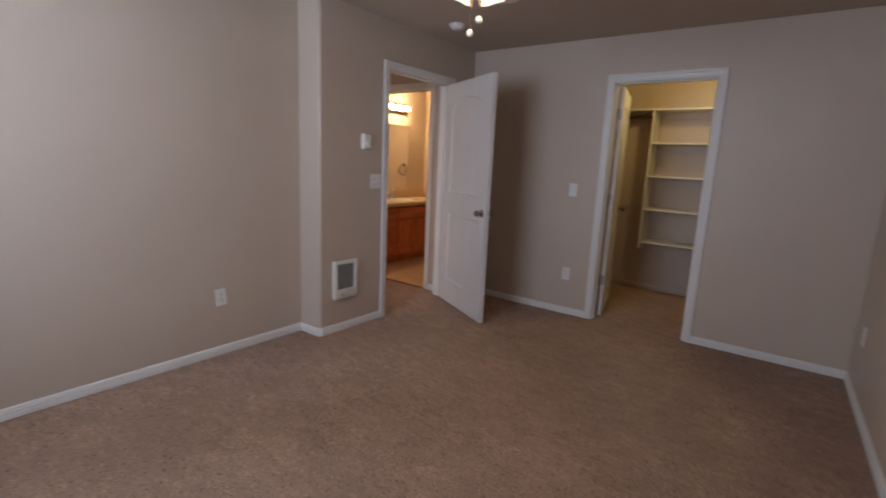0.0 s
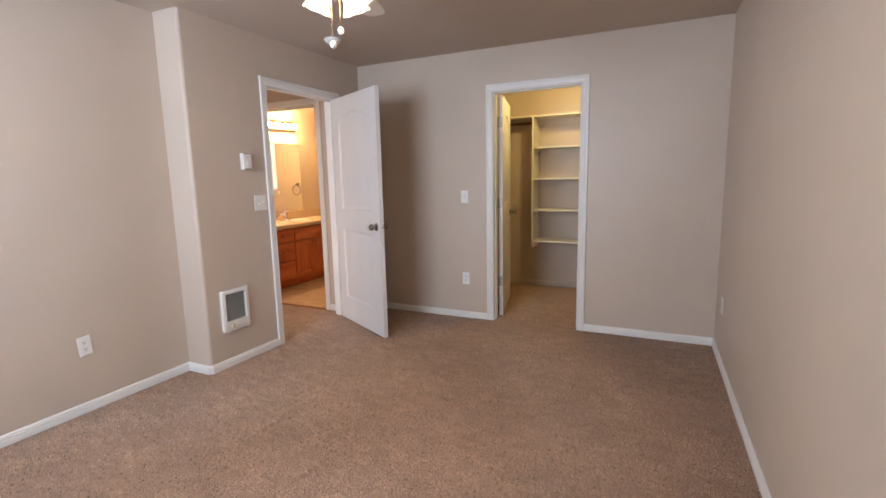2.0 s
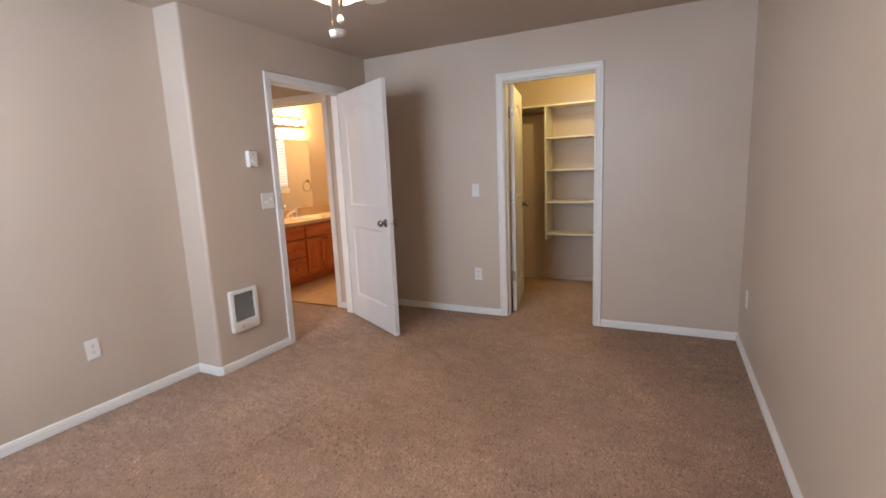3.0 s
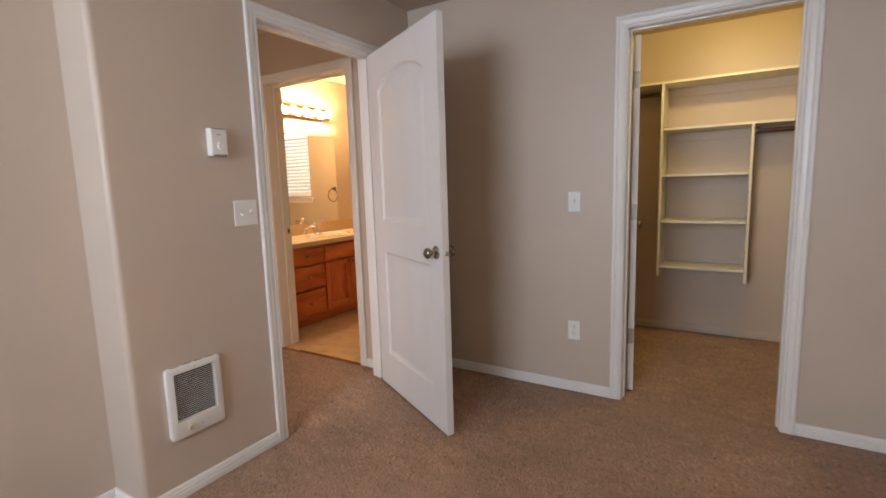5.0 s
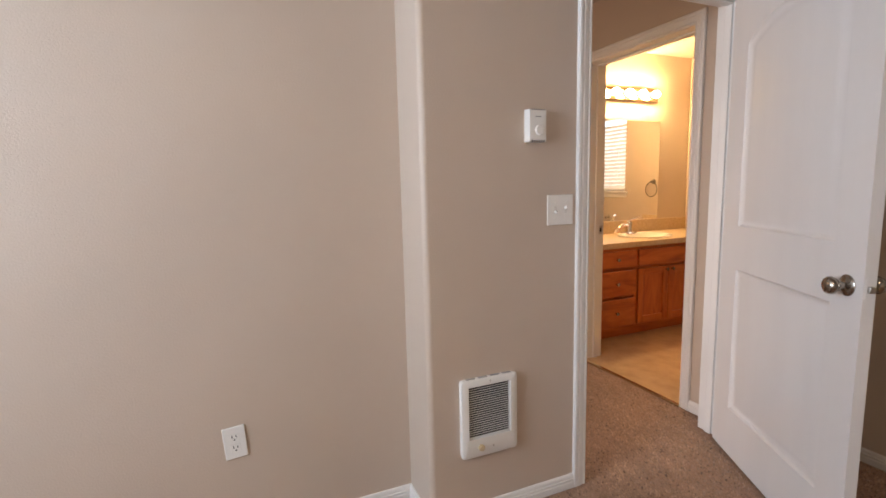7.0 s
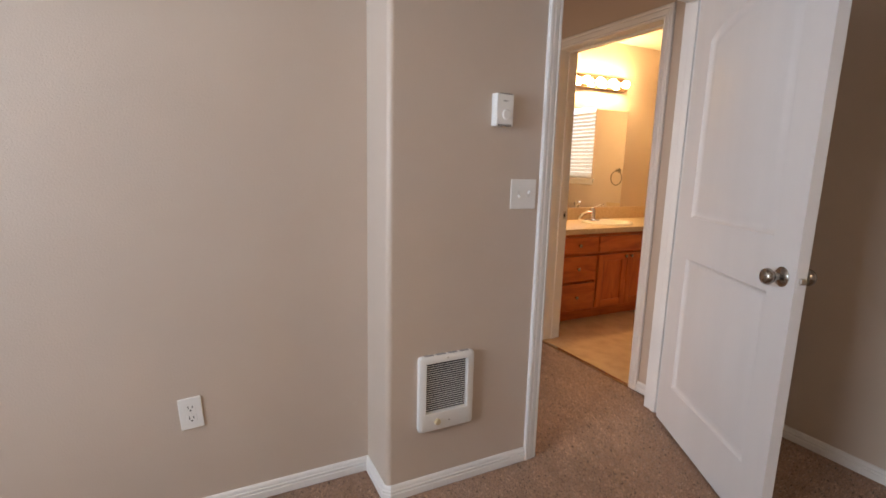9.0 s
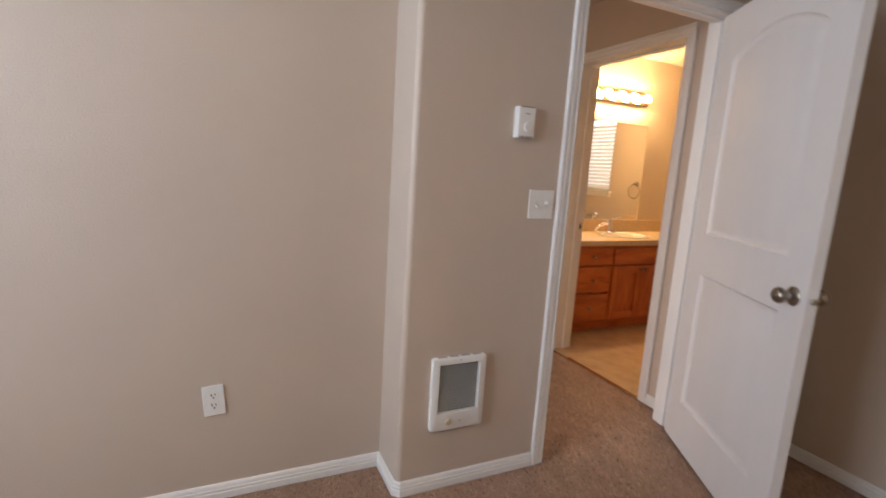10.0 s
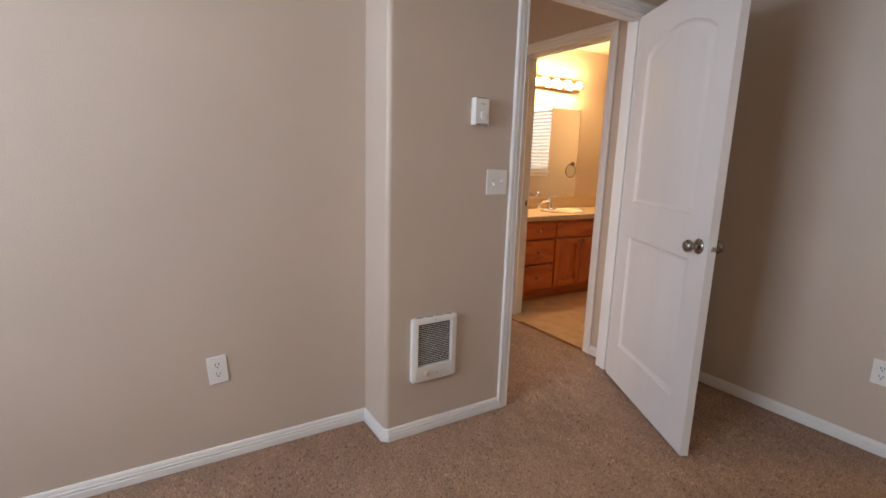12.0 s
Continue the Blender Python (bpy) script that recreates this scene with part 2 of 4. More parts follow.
def carpet_sheet(x0, x1, y0, y1, step, scuffs=()):
    """A carpet body whose pile lies unevenly, a few millimetres deep, with scuffed lines pressed into it."""
    nx, ny = max(2, round((x1 - x0) / step)), max(2, round((y1 - y0) / step))
    bm = bmesh.new()
    grid = []
    for j in range(ny + 1):
        row = []
        for i in range(nx + 1):
            x, y = x0 + (x1 - x0) * i / nx, y0 + (y1 - y0) * j / ny
            dip = 0.0022 * (noise.noise(Vector((x * 4.0, y * 4.0, 0.3))) + 1) + 0.0016 * (noise.noise(Vector((x * 13.0, y * 13.0, 5.1))) + 1)
            for ax, ay, bx, by, deep in scuffs:
                way = Vector((bx - ax, by - ay))
                f = min(1.0, max(0.0, (Vector((x - ax, y - ay)).dot(way)) / way.length_squared))
                bend = Vector((-way.y, way.x)).normalized() * 0.010 * math.sin(f * 9.0 + ax * 20)
                off = (Vector((x - ax, y - ay)) - way * f - bend).length
                dip += 1.3 * deep * math.exp(-(off / 0.022) ** 2)
            row.append(bm.verts.new((x, y, -dip)))
        grid.append(row)
    for a, c in zip(grid, grid[1:]):
        for i in range(nx):
            bm.faces.new((a[i], a[i + 1], c[i + 1], c[i]))
    rim = grid[0] + [r[-1] for r in grid[1:]] + grid[-1][-2::-1] + [r[0] for r in grid[-2:0:-1]]
    low = [bm.verts.new((v.co.x, v.co.y, -0.06)) for v in rim]
    for i in range(len(rim)):
        j = (i + 1) % len(rim)
        bm.faces.new((rim[i], low[i], low[j], rim[j]))
    bm.faces.new(low[::-1])
    for f in bm.faces:
        f.smooth = abs(f.normal.z) > 0.5 or f.normal.length == 0
    return bm


SCUFFS = [(-1.725, 2.282, -1.742, 2.617, 0.013), (-1.602, 1.964, -1.629, 2.409, 0.015), (-1.298, 2.053, -1.305, 2.229, 0.009), (-1.193, 2.098, -1.180, 2.150, 0.008), (-1.14, 1.874, -1.127, 1.940, 0.009), (-2.10, 1.55, -1.86, 1.90, 0.004)]
structure("floor", carpet_sheet(XB, XES, YS, YCB, 0.025, SCUFFS), M_carpet, "beige flecked cut-pile carpet, lightly scuffed", "carpet")


def pile_material():
    """Yarn of close tones, dark flecks in small clusters, and swathes with the look of turned pile put into the colour.
    """
    m = material("carpet_yarn", (0.4, 0.27, 0.20), 0.95, spec=0.1)
    n, l = m.node_tree.nodes, m.node_tree.links
    b = n["Principled BSDF"]
    geo = n.new("ShaderNodeNewGeometry")
    co = n.new("ShaderNodeTexCoord")
    ramp = n.new("ShaderNodeValToRGB")
    el = ramp.color_ramp.elements
    el[0].position, el[0].color = 0.0, (0.33, 0.205, 0.134, 1)
    el[1].position, el[1].color = 1.0, (0.66, 0.436, 0.300, 1)
    for p, c in ((0.05, (0.425, 0.267, 0.175, 1)), (0.50, (0.480, 0.303, 0.200, 1)), (0.90, (0.550, 0.354, 0.238, 1))):
        el.new(p).color = c
    l.new(geo.outputs["Random Per Island"], ramp.inputs[0])

    def tone(scale, detail, f0, f1, t0, t1, stretch=(1, 1, 1)):
        mp = n.new("ShaderNodeMapping")
        mp.inputs["Scale"].default_value = stretch
        mp.inputs["Rotation"].default_value = (0, 0, 0.6)
        l.new(co.outputs["Object"], mp.inputs[0])
        tx = n.new("ShaderNodeTexNoise")
        tx.inputs["Scale"].default_value, tx.inputs["Detail"].default_value = scale, detail
        l.new(mp.outputs[0], tx.inputs["Vector"])
        r = n.new("ShaderNodeMapRange")
        r.inputs["From Min"].default_value, r.inputs["From Max"].default_value = f0, f1
        r.inputs["To Min"].default_value, r.inputs["To Max"].default_value = t0, t1
        l.new(tx.outputs["Fac"], r.inputs["Value"])
        return r.outputs[0]

    last = ramp.outputs[0]
    for f in (tone(58.0, 2.5, 0.36, 0.415, 0.37, 1.0), tone(2.4, 3.0, 0.3, 0.7, 0.86, 1.10), tone(7.0, 3.0, 0.34, 0.62, 0.80, 1.07, (1, 2.6, 1))):
        mix = n.new("ShaderNodeMix")
        mix.data_type, mix.blend_type = "RGBA", "MULTIPLY"
        mix.inputs[0].default_value = 1.0
        l.new(last, mix.inputs["A"])
        l.new(f, mix.inputs["B"])
        last = mix.outputs["Result"]
    l.new(last, b.inputs["Base Color"])
    b.inputs["Sheen Weight"].default_value, b.inputs["Sheen Roughness"].default_value = 0.3, 0.5
    return m


def carpet_pile(areas, step, scuffs):
    """Leaning yarn tufts, three-sided, set at random over the areas."""
    rng = np.random.default_rng(7)
    spots = []
    for x0, x1, y0, y1 in areas:
        gx, gy = np.meshgrid(np.arange(x0, x1, step), np.arange(y0, y1, step))
        p = np.stack([gx.ravel(), gy.ravel()], 1)
        spots.append(p + rng.uniform(-0.5, 0.5, p.shape) * step)
    p = np.concatenate(spots)
    p = p[p[:, 0] < XE + SKEW * np.maximum(0, YN - p[:, 1]) - 0.012]
    n = len(p)
    lay = 0.004 * np.stack([np.sin(p[:, 0] * 3.1 + 2 * np.sin(p[:, 1] * 1.7)), np.cos(p[:, 1] * 2.7 + 2 * np.sin(p[:, 0] * 2.3))], 1)
    spin, size = rng.uniform(0, 6.283, n), rng.uniform(0.0042, 0.0068, n)
    v = np.zeros((n, 4, 3))
    for k in range(3):
        v[:, k, 0] = p[:, 0] + size * np.cos(spin + 2.094 * k)
        v[:, k, 1] = p[:, 1] + size * np.sin(spin + 2.094 * k)
        v[:, k, 2] = -0.007
    v[:, 3, :2] = p + lay + rng.normal(0, 0.0032, (n, 2))
    v[:, 3, 2] = rng.uniform(0.001, 0.0065, n)
    for ax, ay, bx, by, deep in scuffs:
        a, way = np.array((ax, ay)), np.array((bx - ax, by - ay))
        f = np.clip((p - a) @ way / (way @ way), 0, 1)
        bend = 0.010 * np.sin(f * 9.0 + ax * 20)[:, None] * np.array((-way[1], way[0])) / np.linalg.norm(way)
        off = p - (a + f[:, None] * way + bend)
        r = np.linalg.norm(off, axis=1)
        press = np.exp(-(r / 0.016) ** 2)
        v[:, :, 2] -= (deep * press)[:, None]
        v[:, 3, 2] -= 0.004 * press
        v[:, 3, :2] += off * (0.5 * np.exp(-(r / 0.03) ** 2))[:, None]
    tri = np.array([0, 1, 3, 1, 2, 3, 2, 0, 3])
    loops = (np.arange(n)[:, None] * 4 + tri[None, :]).ravel().astype(np.int32)
    me = bpy.data.meshes.new("carpet_pile")
    me.vertices.add(n * 4)
    me.vertices.foreach_set("co", v.ravel())
    me.loops.add(len(loops))
    me.loops.foreach_set("vertex_index", loops)
    me.polygons.add(n * 3)
    me.polygons.foreach_set("loop_start", np.arange(0, n * 9, 3, dtype=np.int32))
    me.update(calc_edges=True)
    me.materials.append(pile_material())
    return tagged(new("carpet_pile", me), "beige carpet yarn tufts with dark flecks", "carpet pile", "", "stuff")


carpet_pile([(XW + 0.02, XES, YS + 0.02, YC - 0.02), (XP + 0.02, XES, YC - 0.02, YN - 0.02), (C0 + 0.02, C1 - 0.02, YN - 0.02, YN + 0.12),
             (XC + 0.02, XE - 0.02, YN + 0.13, YCB - 0.02), (XB + 0.02, XP - 0.13, YC + 0.13, YH0 - 0.02), (XP - 0.13, XP + 0.02, D0 + 0.02, D1 - 0.02)], 0.0092, SCUFFS)
structure("floor_bath", boxes((XB, XP - 0.11, 4.122, YB, -0.07, 0.003), (XP - 0.11, XC - 0.11, YN + 0.11, YB, -0.07, 0.003)), M_vinyl, "tan patterned sheet vinyl floor", "floor")

# ---- more materials ----
M_melamine = grain(material("shelf_melamine", (0.74, 0.70, 0.62), 0.4), [(0.3, (0.71, 0.67, 0.59)), (0.7, (0.76, 0.72, 0.64))], 5.0, 0.04, 80.0)
M_rod = grain(material("rod_wood", (0.25, 0.12, 0.06), 0.45), [(0.3, (0.12, 0.052, 0.028)), (0.7, (0.19, 0.088, 0.048))], 14.0, 0.05, 60.0, stretch=(0.2, 3, 3))
M_alder = grain(material("alder_wood", (0.42, 0.17, 0.06), 0.38), [(0.28, (0.30, 0.060, 0.012)), (0.48, (0.48, 0.112, 0.024)), (0.72, (0.60, 0.165, 0.038))], 6.0, 0.06, 40.0, 5.0, 1.2, (2.2, 2.2, 0.35), (0.3, 0.45))
M_alder_flat = grain(material("alder_wood_level", (0.42, 0.17, 0.06), 0.38), [(0.28, (0.31, 0.064, 0.013)), (0.48, (0.49, 0.116, 0.025)), (0.72, (0.61, 0.17, 0.040))], 6.0, 0.06, 40.0, 5.0, 1.2, (2.2, 0.35, 2.2), (0.3, 0.45))
M_laminate = grain(material("counter_laminate", (0.60, 0.47, 0.32), 0.3), [(0.35, (0.52, 0.38, 0.24)), (0.5, (0.56, 0.42, 0.275)), (0.65, (0.61, 0.47, 0.315))], 60.0, 0.0, detail=5.0)
M_porcelain = material("porcelain", (0.82, 0.79, 0.72), 0.12)
M_mirror = material("mirror_glass", (0.88, 0.88, 0.87), 0.01, 1.0)
M_brass = grain(material("bar_brass", (0.62, 0.50, 0.34), 0.18, 1.0), [(0.3, (0.58, 0.46, 0.31)), (0.7, (0.66, 0.54, 0.37))], 6.0)
M_blind = grain(material("blind_vinyl", (0.82, 0.82, 0.80), 0.45), [(0.3, (0.80, 0.80, 0.78)), (0.7, (0.84, 0.84, 0.82))], 10.0)
M_cream = grain(material("cream_knob", (0.60, 0.49, 0.31), 0.4), [(0.3, (0.57, 0.46, 0.29)), (0.7, (0.63, 0.52, 0.34))], 20.0)
M_fin = grain(material("heater_fins", (0.72, 0.71, 0.68), 0.4), [(0.3, (0.68, 0.67, 0.64)), (0.7, (0.75, 0.74, 0.71))], 20.0)
M_blade = grain(material("fan_blade", (0.78, 0.74, 0.68), 0.4), [(0.3, (0.74, 0.70, 0.64)), (0.7, (0.80, 0.76, 0.70))], 4.0, 0.05, 30.0)
M_print = material("print_dark", (0.10, 0.10, 0.11), 0.6)


def glowing(name, colour, strength):
    m = material(name, (0.9, 0.88, 0.84), 0.3)
    b = m.node_tree.nodes["Principled BSDF"]
    b.inputs["Emission Color"].default_value = (*colour, 1)
    b.inputs["Emission Strength"].default_value = strength
    return m


M_bulb = glowing("vanity_bulb", (1.0, 0.72, 0.33), BATH_GLOW)
M_shade = glowing("lit_glass_shade", (1.0, 0.80, 0.56), 5.0)
M_dome = glowing("lit_closet_dome", (1.0, 0.84, 0.36), 3.0)


def glass_material():
    m = material("window_glass", (1, 1, 1), 0.0)
    b = m.node_tree.nodes["Principled BSDF"]
    b.inputs["Transmission Weight"].default_value = 1.0
    b.inputs["IOR"].default_value = 1.45
    return m


M_glass = glass_material()

# ---- trim ----
CASING = [(0.0, 0.0), (0.0, 0.009), (0.006, 0.011), (0.012, 0.008), (0.018, 0.011), (0.034, 0.014), (0.040, 0.011), (0.046, 0.015), (0.056, 0.015), (0.060, 0.011), (0.060, 0.0)]


def casing_board(a0, a1, top, side):
    """One mitred casing board round an opening a0..a1 in a wall whose face is y = 0."""
    bm = bmesh.new()
    ends = []
    for u, d in CASING:
        pts = {"left": ((a0 - u, -d, 0), (a0 - u, -d, top + u)), "right": ((a1 + u, -d, 0), (a1 + u, -d, top + u)), "head": ((a0 - u, -d, top + u), (a1 + u, -d, top + u))}[side]
        ends.append([bm.verts.new(p) for p in pts])
    for p, q in zip(ends, ends[1:]):
        bm.faces.new((p[0], q[0], q[1], p[1]))
    for k in (0, 1):
        bm.faces.new([e[k] for e in ends])
    bmesh.ops.recalc_face_normals(bm, faces=bm.faces[:])
    return bm


def door_frame(name, a0, a1, m, back, label, stop, strike=None, wall=0.11):
    """Jambs, stops and casings of one opening; local y runs into the wall."""
    fr = thing(name, label, "door frame", m, kind="structure")
    e = 0.004
    part("jamb", rbox(a0 - 0.018, a0, -0.001, wall + 0.001, 0, HEAD, 0.001, 1), M_trim, fr)
    part("jamb", rbox(a1, a1 + 0.018, -0.001, wall + 0.001, 0, HEAD, 0.001, 1), M_trim, fr)
    part("head_jamb", rbox(a0 - 0.018, a1 + 0.018, -0.001, wall + 0.001, HEAD, HEAD + 0.018, 0.001, 1), M_trim, fr)
    part("stop", rbox(a0, a0 + 0.010, stop, stop + 0.034, 0, HEAD - 0.010, 0.002, 1), M_trim, fr)
    part("stop", rbox(a1 - 0.010, a1, stop, stop + 0.034, 0, HEAD - 0.010, 0.002, 1), M_trim, fr)
    part("head_stop", rbox(a0, a1, stop, stop + 0.034, HEAD - 0.010, HEAD, 0.002, 1), M_trim, fr)
    for side in ("left", "right", "head"):
        part("casing", casing_board(a0 - e, a1 + e, HEAD + e, side), M_trim, fr)
        turn = Matrix.Translation((0, wall, 0)) @ Matrix.Rotation(math.pi, 4, "Z")
        if back:
            part("casing", moved(casing_board(-a1 - e, -a0 + e, HEAD + e, side), turn), M_trim, fr)
    if strike:
        x, y = strike
        s = 0.0015 if x < (a0 + a1) / 2 else -0.0015
        plate = part("strike_plate", boxes((min(x, x + s), max(x, x + s), y - 0.014, y + 0.014, 0.90, 0.957)), M_nickel, fr, "dull metal strike plate")
        part("strike_hole", boxes((min(x + s, x + 1.4 * s), max(x + s, x + 1.4 * s), y - 0.007, y + 0.007, 0.915, 0.942)), M_dark, plate)
    return fr


door_frame("door_frame_1", D0, D1, pose(XP, 0, 0, 0, 0, 90), True, "white painted frame with moulded casing, bedroom doorway", 0.040, (D0, 0.020))
door_frame("door_frame_2", C0, C1, pose(0, YN, 0), True, "white painted frame with moulded casing, closet doorway", 0.036)
door_frame("door_frame_3", B0, B1, pose(0, YH0, 0), True, "white painted frame with moulded casing, bathroom doorway", 0.076, (B0, 0.130), YH1 - YH0)

BASE = [(0.0, 0.0), (0.013, 0.0), (0.013, 0.026), (0.010, 0.029), (0.0125, 0.032), (0.0125, 0.040), (0.0085, 0.043), (0.0105, 0.046), (0.008, 0.055), (0.004, 0.060), (0.0, 0.060)]


def baseboard(points, label="white moulded baseboard along painted wall", mat=M_trim):
    """A moulded board along a plan line, on the left of the way it runs."""
    bm = bmesh.new()
    pts = [Vector(p) for p in points]
    rows = []
    for i, p in enumerate(pts):
        n0 = (p - pts[i - 1]).normalized().orthogonal() if i else None
        n1 = (pts[i + 1] - p).normalized().orthogonal() if i + 1 < len(pts) else None
        if n0 and n1:
            n = (n0 + n1) / (1 + n0.dot(n1))
        else:
            n = n0 or n1
        rows.append([bm.verts.new((p.x + n.x * d, p.y + n.y * d, z)) for d, z in BASE])
    for a, c in zip(rows, rows[1:]):
        for k in range(len(BASE) - 1):
            bm.faces.new((a[k], c[k], c[k + 1], a[k + 1]))
    bm.faces.new(rows[0])
    bm.faces.new(rows[-1][::-1])
    bmesh.ops.recalc_face_normals(bm, faces=bm.faces[:])
    return structure("baseboard", bm, mat, label, "baseboard")


baseboard([(C0 - 0.064, YN), (XP, YN), (XP, D1 + 0.064)])
baseboard([(XP, D0 - 0.064), (XP, YC + 0.018), (XP - 0.018, YC), (XW, YC), (XW, YS), (XES, YS), (XE, YN), (C1 + 0.064, YN)])
baseboard([(C1 + 0.064, YN + 0.11), (XE, YN + 0.11), (XE, YCB), (XC, YCB), (XC, YN + 0.11), (C0 - 0.064, YN + 0.11)], "greige painted baseboard round the closet", M_wall)
baseboard([(B0 - 0.064, YH0), (XB, YH0), (XB, YC)])
baseboard([(XP - 0.11, YC + 0.11), (XP - 0.11, D0 - 0.064)])
baseboard([(XP - 0.11, D1 + 0.064), (XP - 0.11, YH0), (B1 + 0.064, YH0)])
baseboard([(XC - 0.11, YB), (-3.86, YB)])
structure("transition_strip", rbox(B0, B1, 4.110, 4.134, -0.012, 0.0065, 0.002, 1), M_brass, "thin metal strip between carpet and vinyl", "threshold")

# ---- doors ----


def inset(outline, o):
    """A plan outline (anticlockwise) moved inwards by o."""
    n, res = len(outline), []
    for i in range(n):
        p, a, c = Vector(outline[i]), Vector(outline[i - 1]), Vector(outline[(i + 1) % n])
        n0, n1 = (p - a).normalized().orthogonal(), (c - p).normalized().orthogonal()
        res.append(p + (n0 + n1) / (1 + n0.dot(n1)) * o)
    return res


def door_leaf_mesh(w, h, thick):
    """A moulded two-panel leaf with an arched upper panel, hinge side at x = 0, on both faces."""
    x0, x1 = 0.128, w - 0.128
    arch = [(x1 - (x1 - x0) * k / 16, 1.80 + 0.085 * math.sin(math.pi * k / 16) ** 0.75) for k in range(17)]
    outlines = [[(x0, 0.215), (x1, 0.215), (x1, 0.855), (x0, 0.855)], [(x0, 1.045), (x1, 1.045)] + arch]
    profile = [(0.0, 0.0), (0.004, 0.005), (0.011, 0.0105), (0.022, 0.0115), (0.034, 0.0095), (0.046, 0.0055), (0.058, 0.003)]
    bm = bmesh.new()
    rims = []
    for face in (0, 1):
        def vert(p, d):
            return bm.verts.new((p[0], d if face == 0 else thick - d, p[1]))
        rim = [vert(p, 0.0) for p in ((0, 0), (w, 0), (w, h), (0, h))]
        rims.append(rim)
        edges = [bm.edges.new((rim[i], rim[(i + 1) % 4])) for i in range(4)]
        for line in outlines:
            loops = [[vert(p, d) for p in inset(line, o)] for o, d in profile]
            n = len(line)
            edges += [bm.edges.new((loops[0][i], loops[0][(i + 1) % n])) for i in range(n)]
            for a, c in zip(loops, loops[1:]):
                for i in range(n):
                    bm.faces.new((a[i], a[(i + 1) % n], c[(i + 1) % n], c[i]))
            bm.faces.new(loops[-1])
        bmesh.ops.triangle_fill(bm, edges=edges, use_beauty=True)
    for i in range(4):
        j = (i + 1) % 4
        bm.faces.new((rims[0][i], rims[0][j], rims[1][j], rims[1][i]))
    bmesh.ops.recalc_face_normals(bm, faces=bm.faces[:])
    return bm


KNOB = [(0.0, 0.0), (0.033, 0.0), (0.033, 0.003), (0.029, 0.007), (0.018, 0.010), (0.012, 0.013), (0.011, 0.026), (0.015, 0.031), (0.023, 0.036), (0.0275, 0.044), (0.0275, 0.051), (0.024, 0.058), (0.016, 0.063), (0.0, 0.065)]


def door(name, w, m, label, knob_z):
    dr = thing(name, label, "door", m, kind="structure")
    leaf = part("leaf", door_leaf_mesh(w, 2.02, 0.035), M_door, dr, smooth=True, m=pose(0, 0, 0.012))
    for side in (0, 1):
        turn = pose(w - 0.062, 0.035 * side, knob_z, 90 if side == 0 else -90)
        part("knob", moved(lathe(KNOB, 28), turn), M_knob, dr, "brushed nickel round door knob", True)
    part("latch_plate", rbox(w - 0.001, w + 0.0012, 0.005, 0.030, knob_z - 0.029, knob_z + 0.029, 0.0005, 1), M_door, dr, "white painted latch plate")
    part("latch_bolt", rbox(w + 0.001, w + 0.013, 0.008, 0.027, knob_z - 0.010, knob_z + 0.010, 0.0045, 3), M_nickel, dr)
    for z in (0.345, 1.075, 1.800):
        hinge = part("hinge", boxes((-0.0025, 0.0, 0.002, 0.033, z - 0.045, z + 0.045)), M_hinge, dr, "brushed nickel butt hinge")
        part("knuckle", moved(lathe([(0, -0.047), (0.006, -0.047), (0.006, 0.047), (0.0, 0.047)], 12), pose(-0.004, 0.040, z)), M_hinge, hinge, smooth=True)
        for k in (-0.03, 0.0, 0.03):
            part("screw", moved(lathe([(0.0, 0.0), (0.004, 0.0), (0.003, 0.001), (0.0, 0.001)], 8), pose(-0.0025, 0.012 + 0.008 * (k == 0), z + k, 0, -90)), M_hinge, hinge)
    return dr


def hung(pin, angle):
    """Places a leaf whose pin is at local (-0.004, 0.040)."""
    return pose(pin[0], pin[1], 0, 0, 0, angle) @ pose(0.004, -0.040, 0)


door("door_1", 0.840, hung((-2.497, 4.004), -28.8), "white moulded two-panel arched door, standing half open", 0.934)
door("door_2", 0.742, pose(-1.110, YN + 0.119, 0, 0, 0, 102) @ Matrix.Translation((0.012, -0.040, 0)), "white moulded two-panel arched door, open into closet", 0.945)

# ---- wall plates and heater ----


def plate_bm(w, h, d=0.006):
    bm = rbox(-w / 2, w / 2, -d, 0, -h / 2, h / 2, 0.0025, 3)
    return bm


def screw_bm(x, z, y, r=0.0032):
    return moved(lathe([(r, 0.0), (r * 0.8, 0.0012), (0.0, 0.0014)], 10), pose(x, y, z, 90))


def switch(m, gangs, ups, label):
    sw = thing("light_switch", label, "light switch", m)
    part("plate", plate_bm(0.072 + 0.046 * (gangs - 1), 0.115), M_plate, sw)
    for g in range(gangs):
        x = (g - (gangs - 1) / 2) * 0.046
        part("toggle_slot", boxes((x - 0.0055, x + 0.0055, -0.0068, -0.0055, -0.0125, 0.0125)), M_fin, sw)
        tilt = 28 if ups[g] else -28
        part("toggle", moved(rbox(-0.004, 0.004, -0.016, 0.0, -0.0045, 0.0045, 0.0015, 2), pose(x, -0.004, 0.004 * (1 if ups[g] else -1), -tilt)), M_plate, sw)
        for z in (-0.030, 0.030):
            part("screw", screw_bm(x, z, -0.006), M_plate, sw)
    return sw


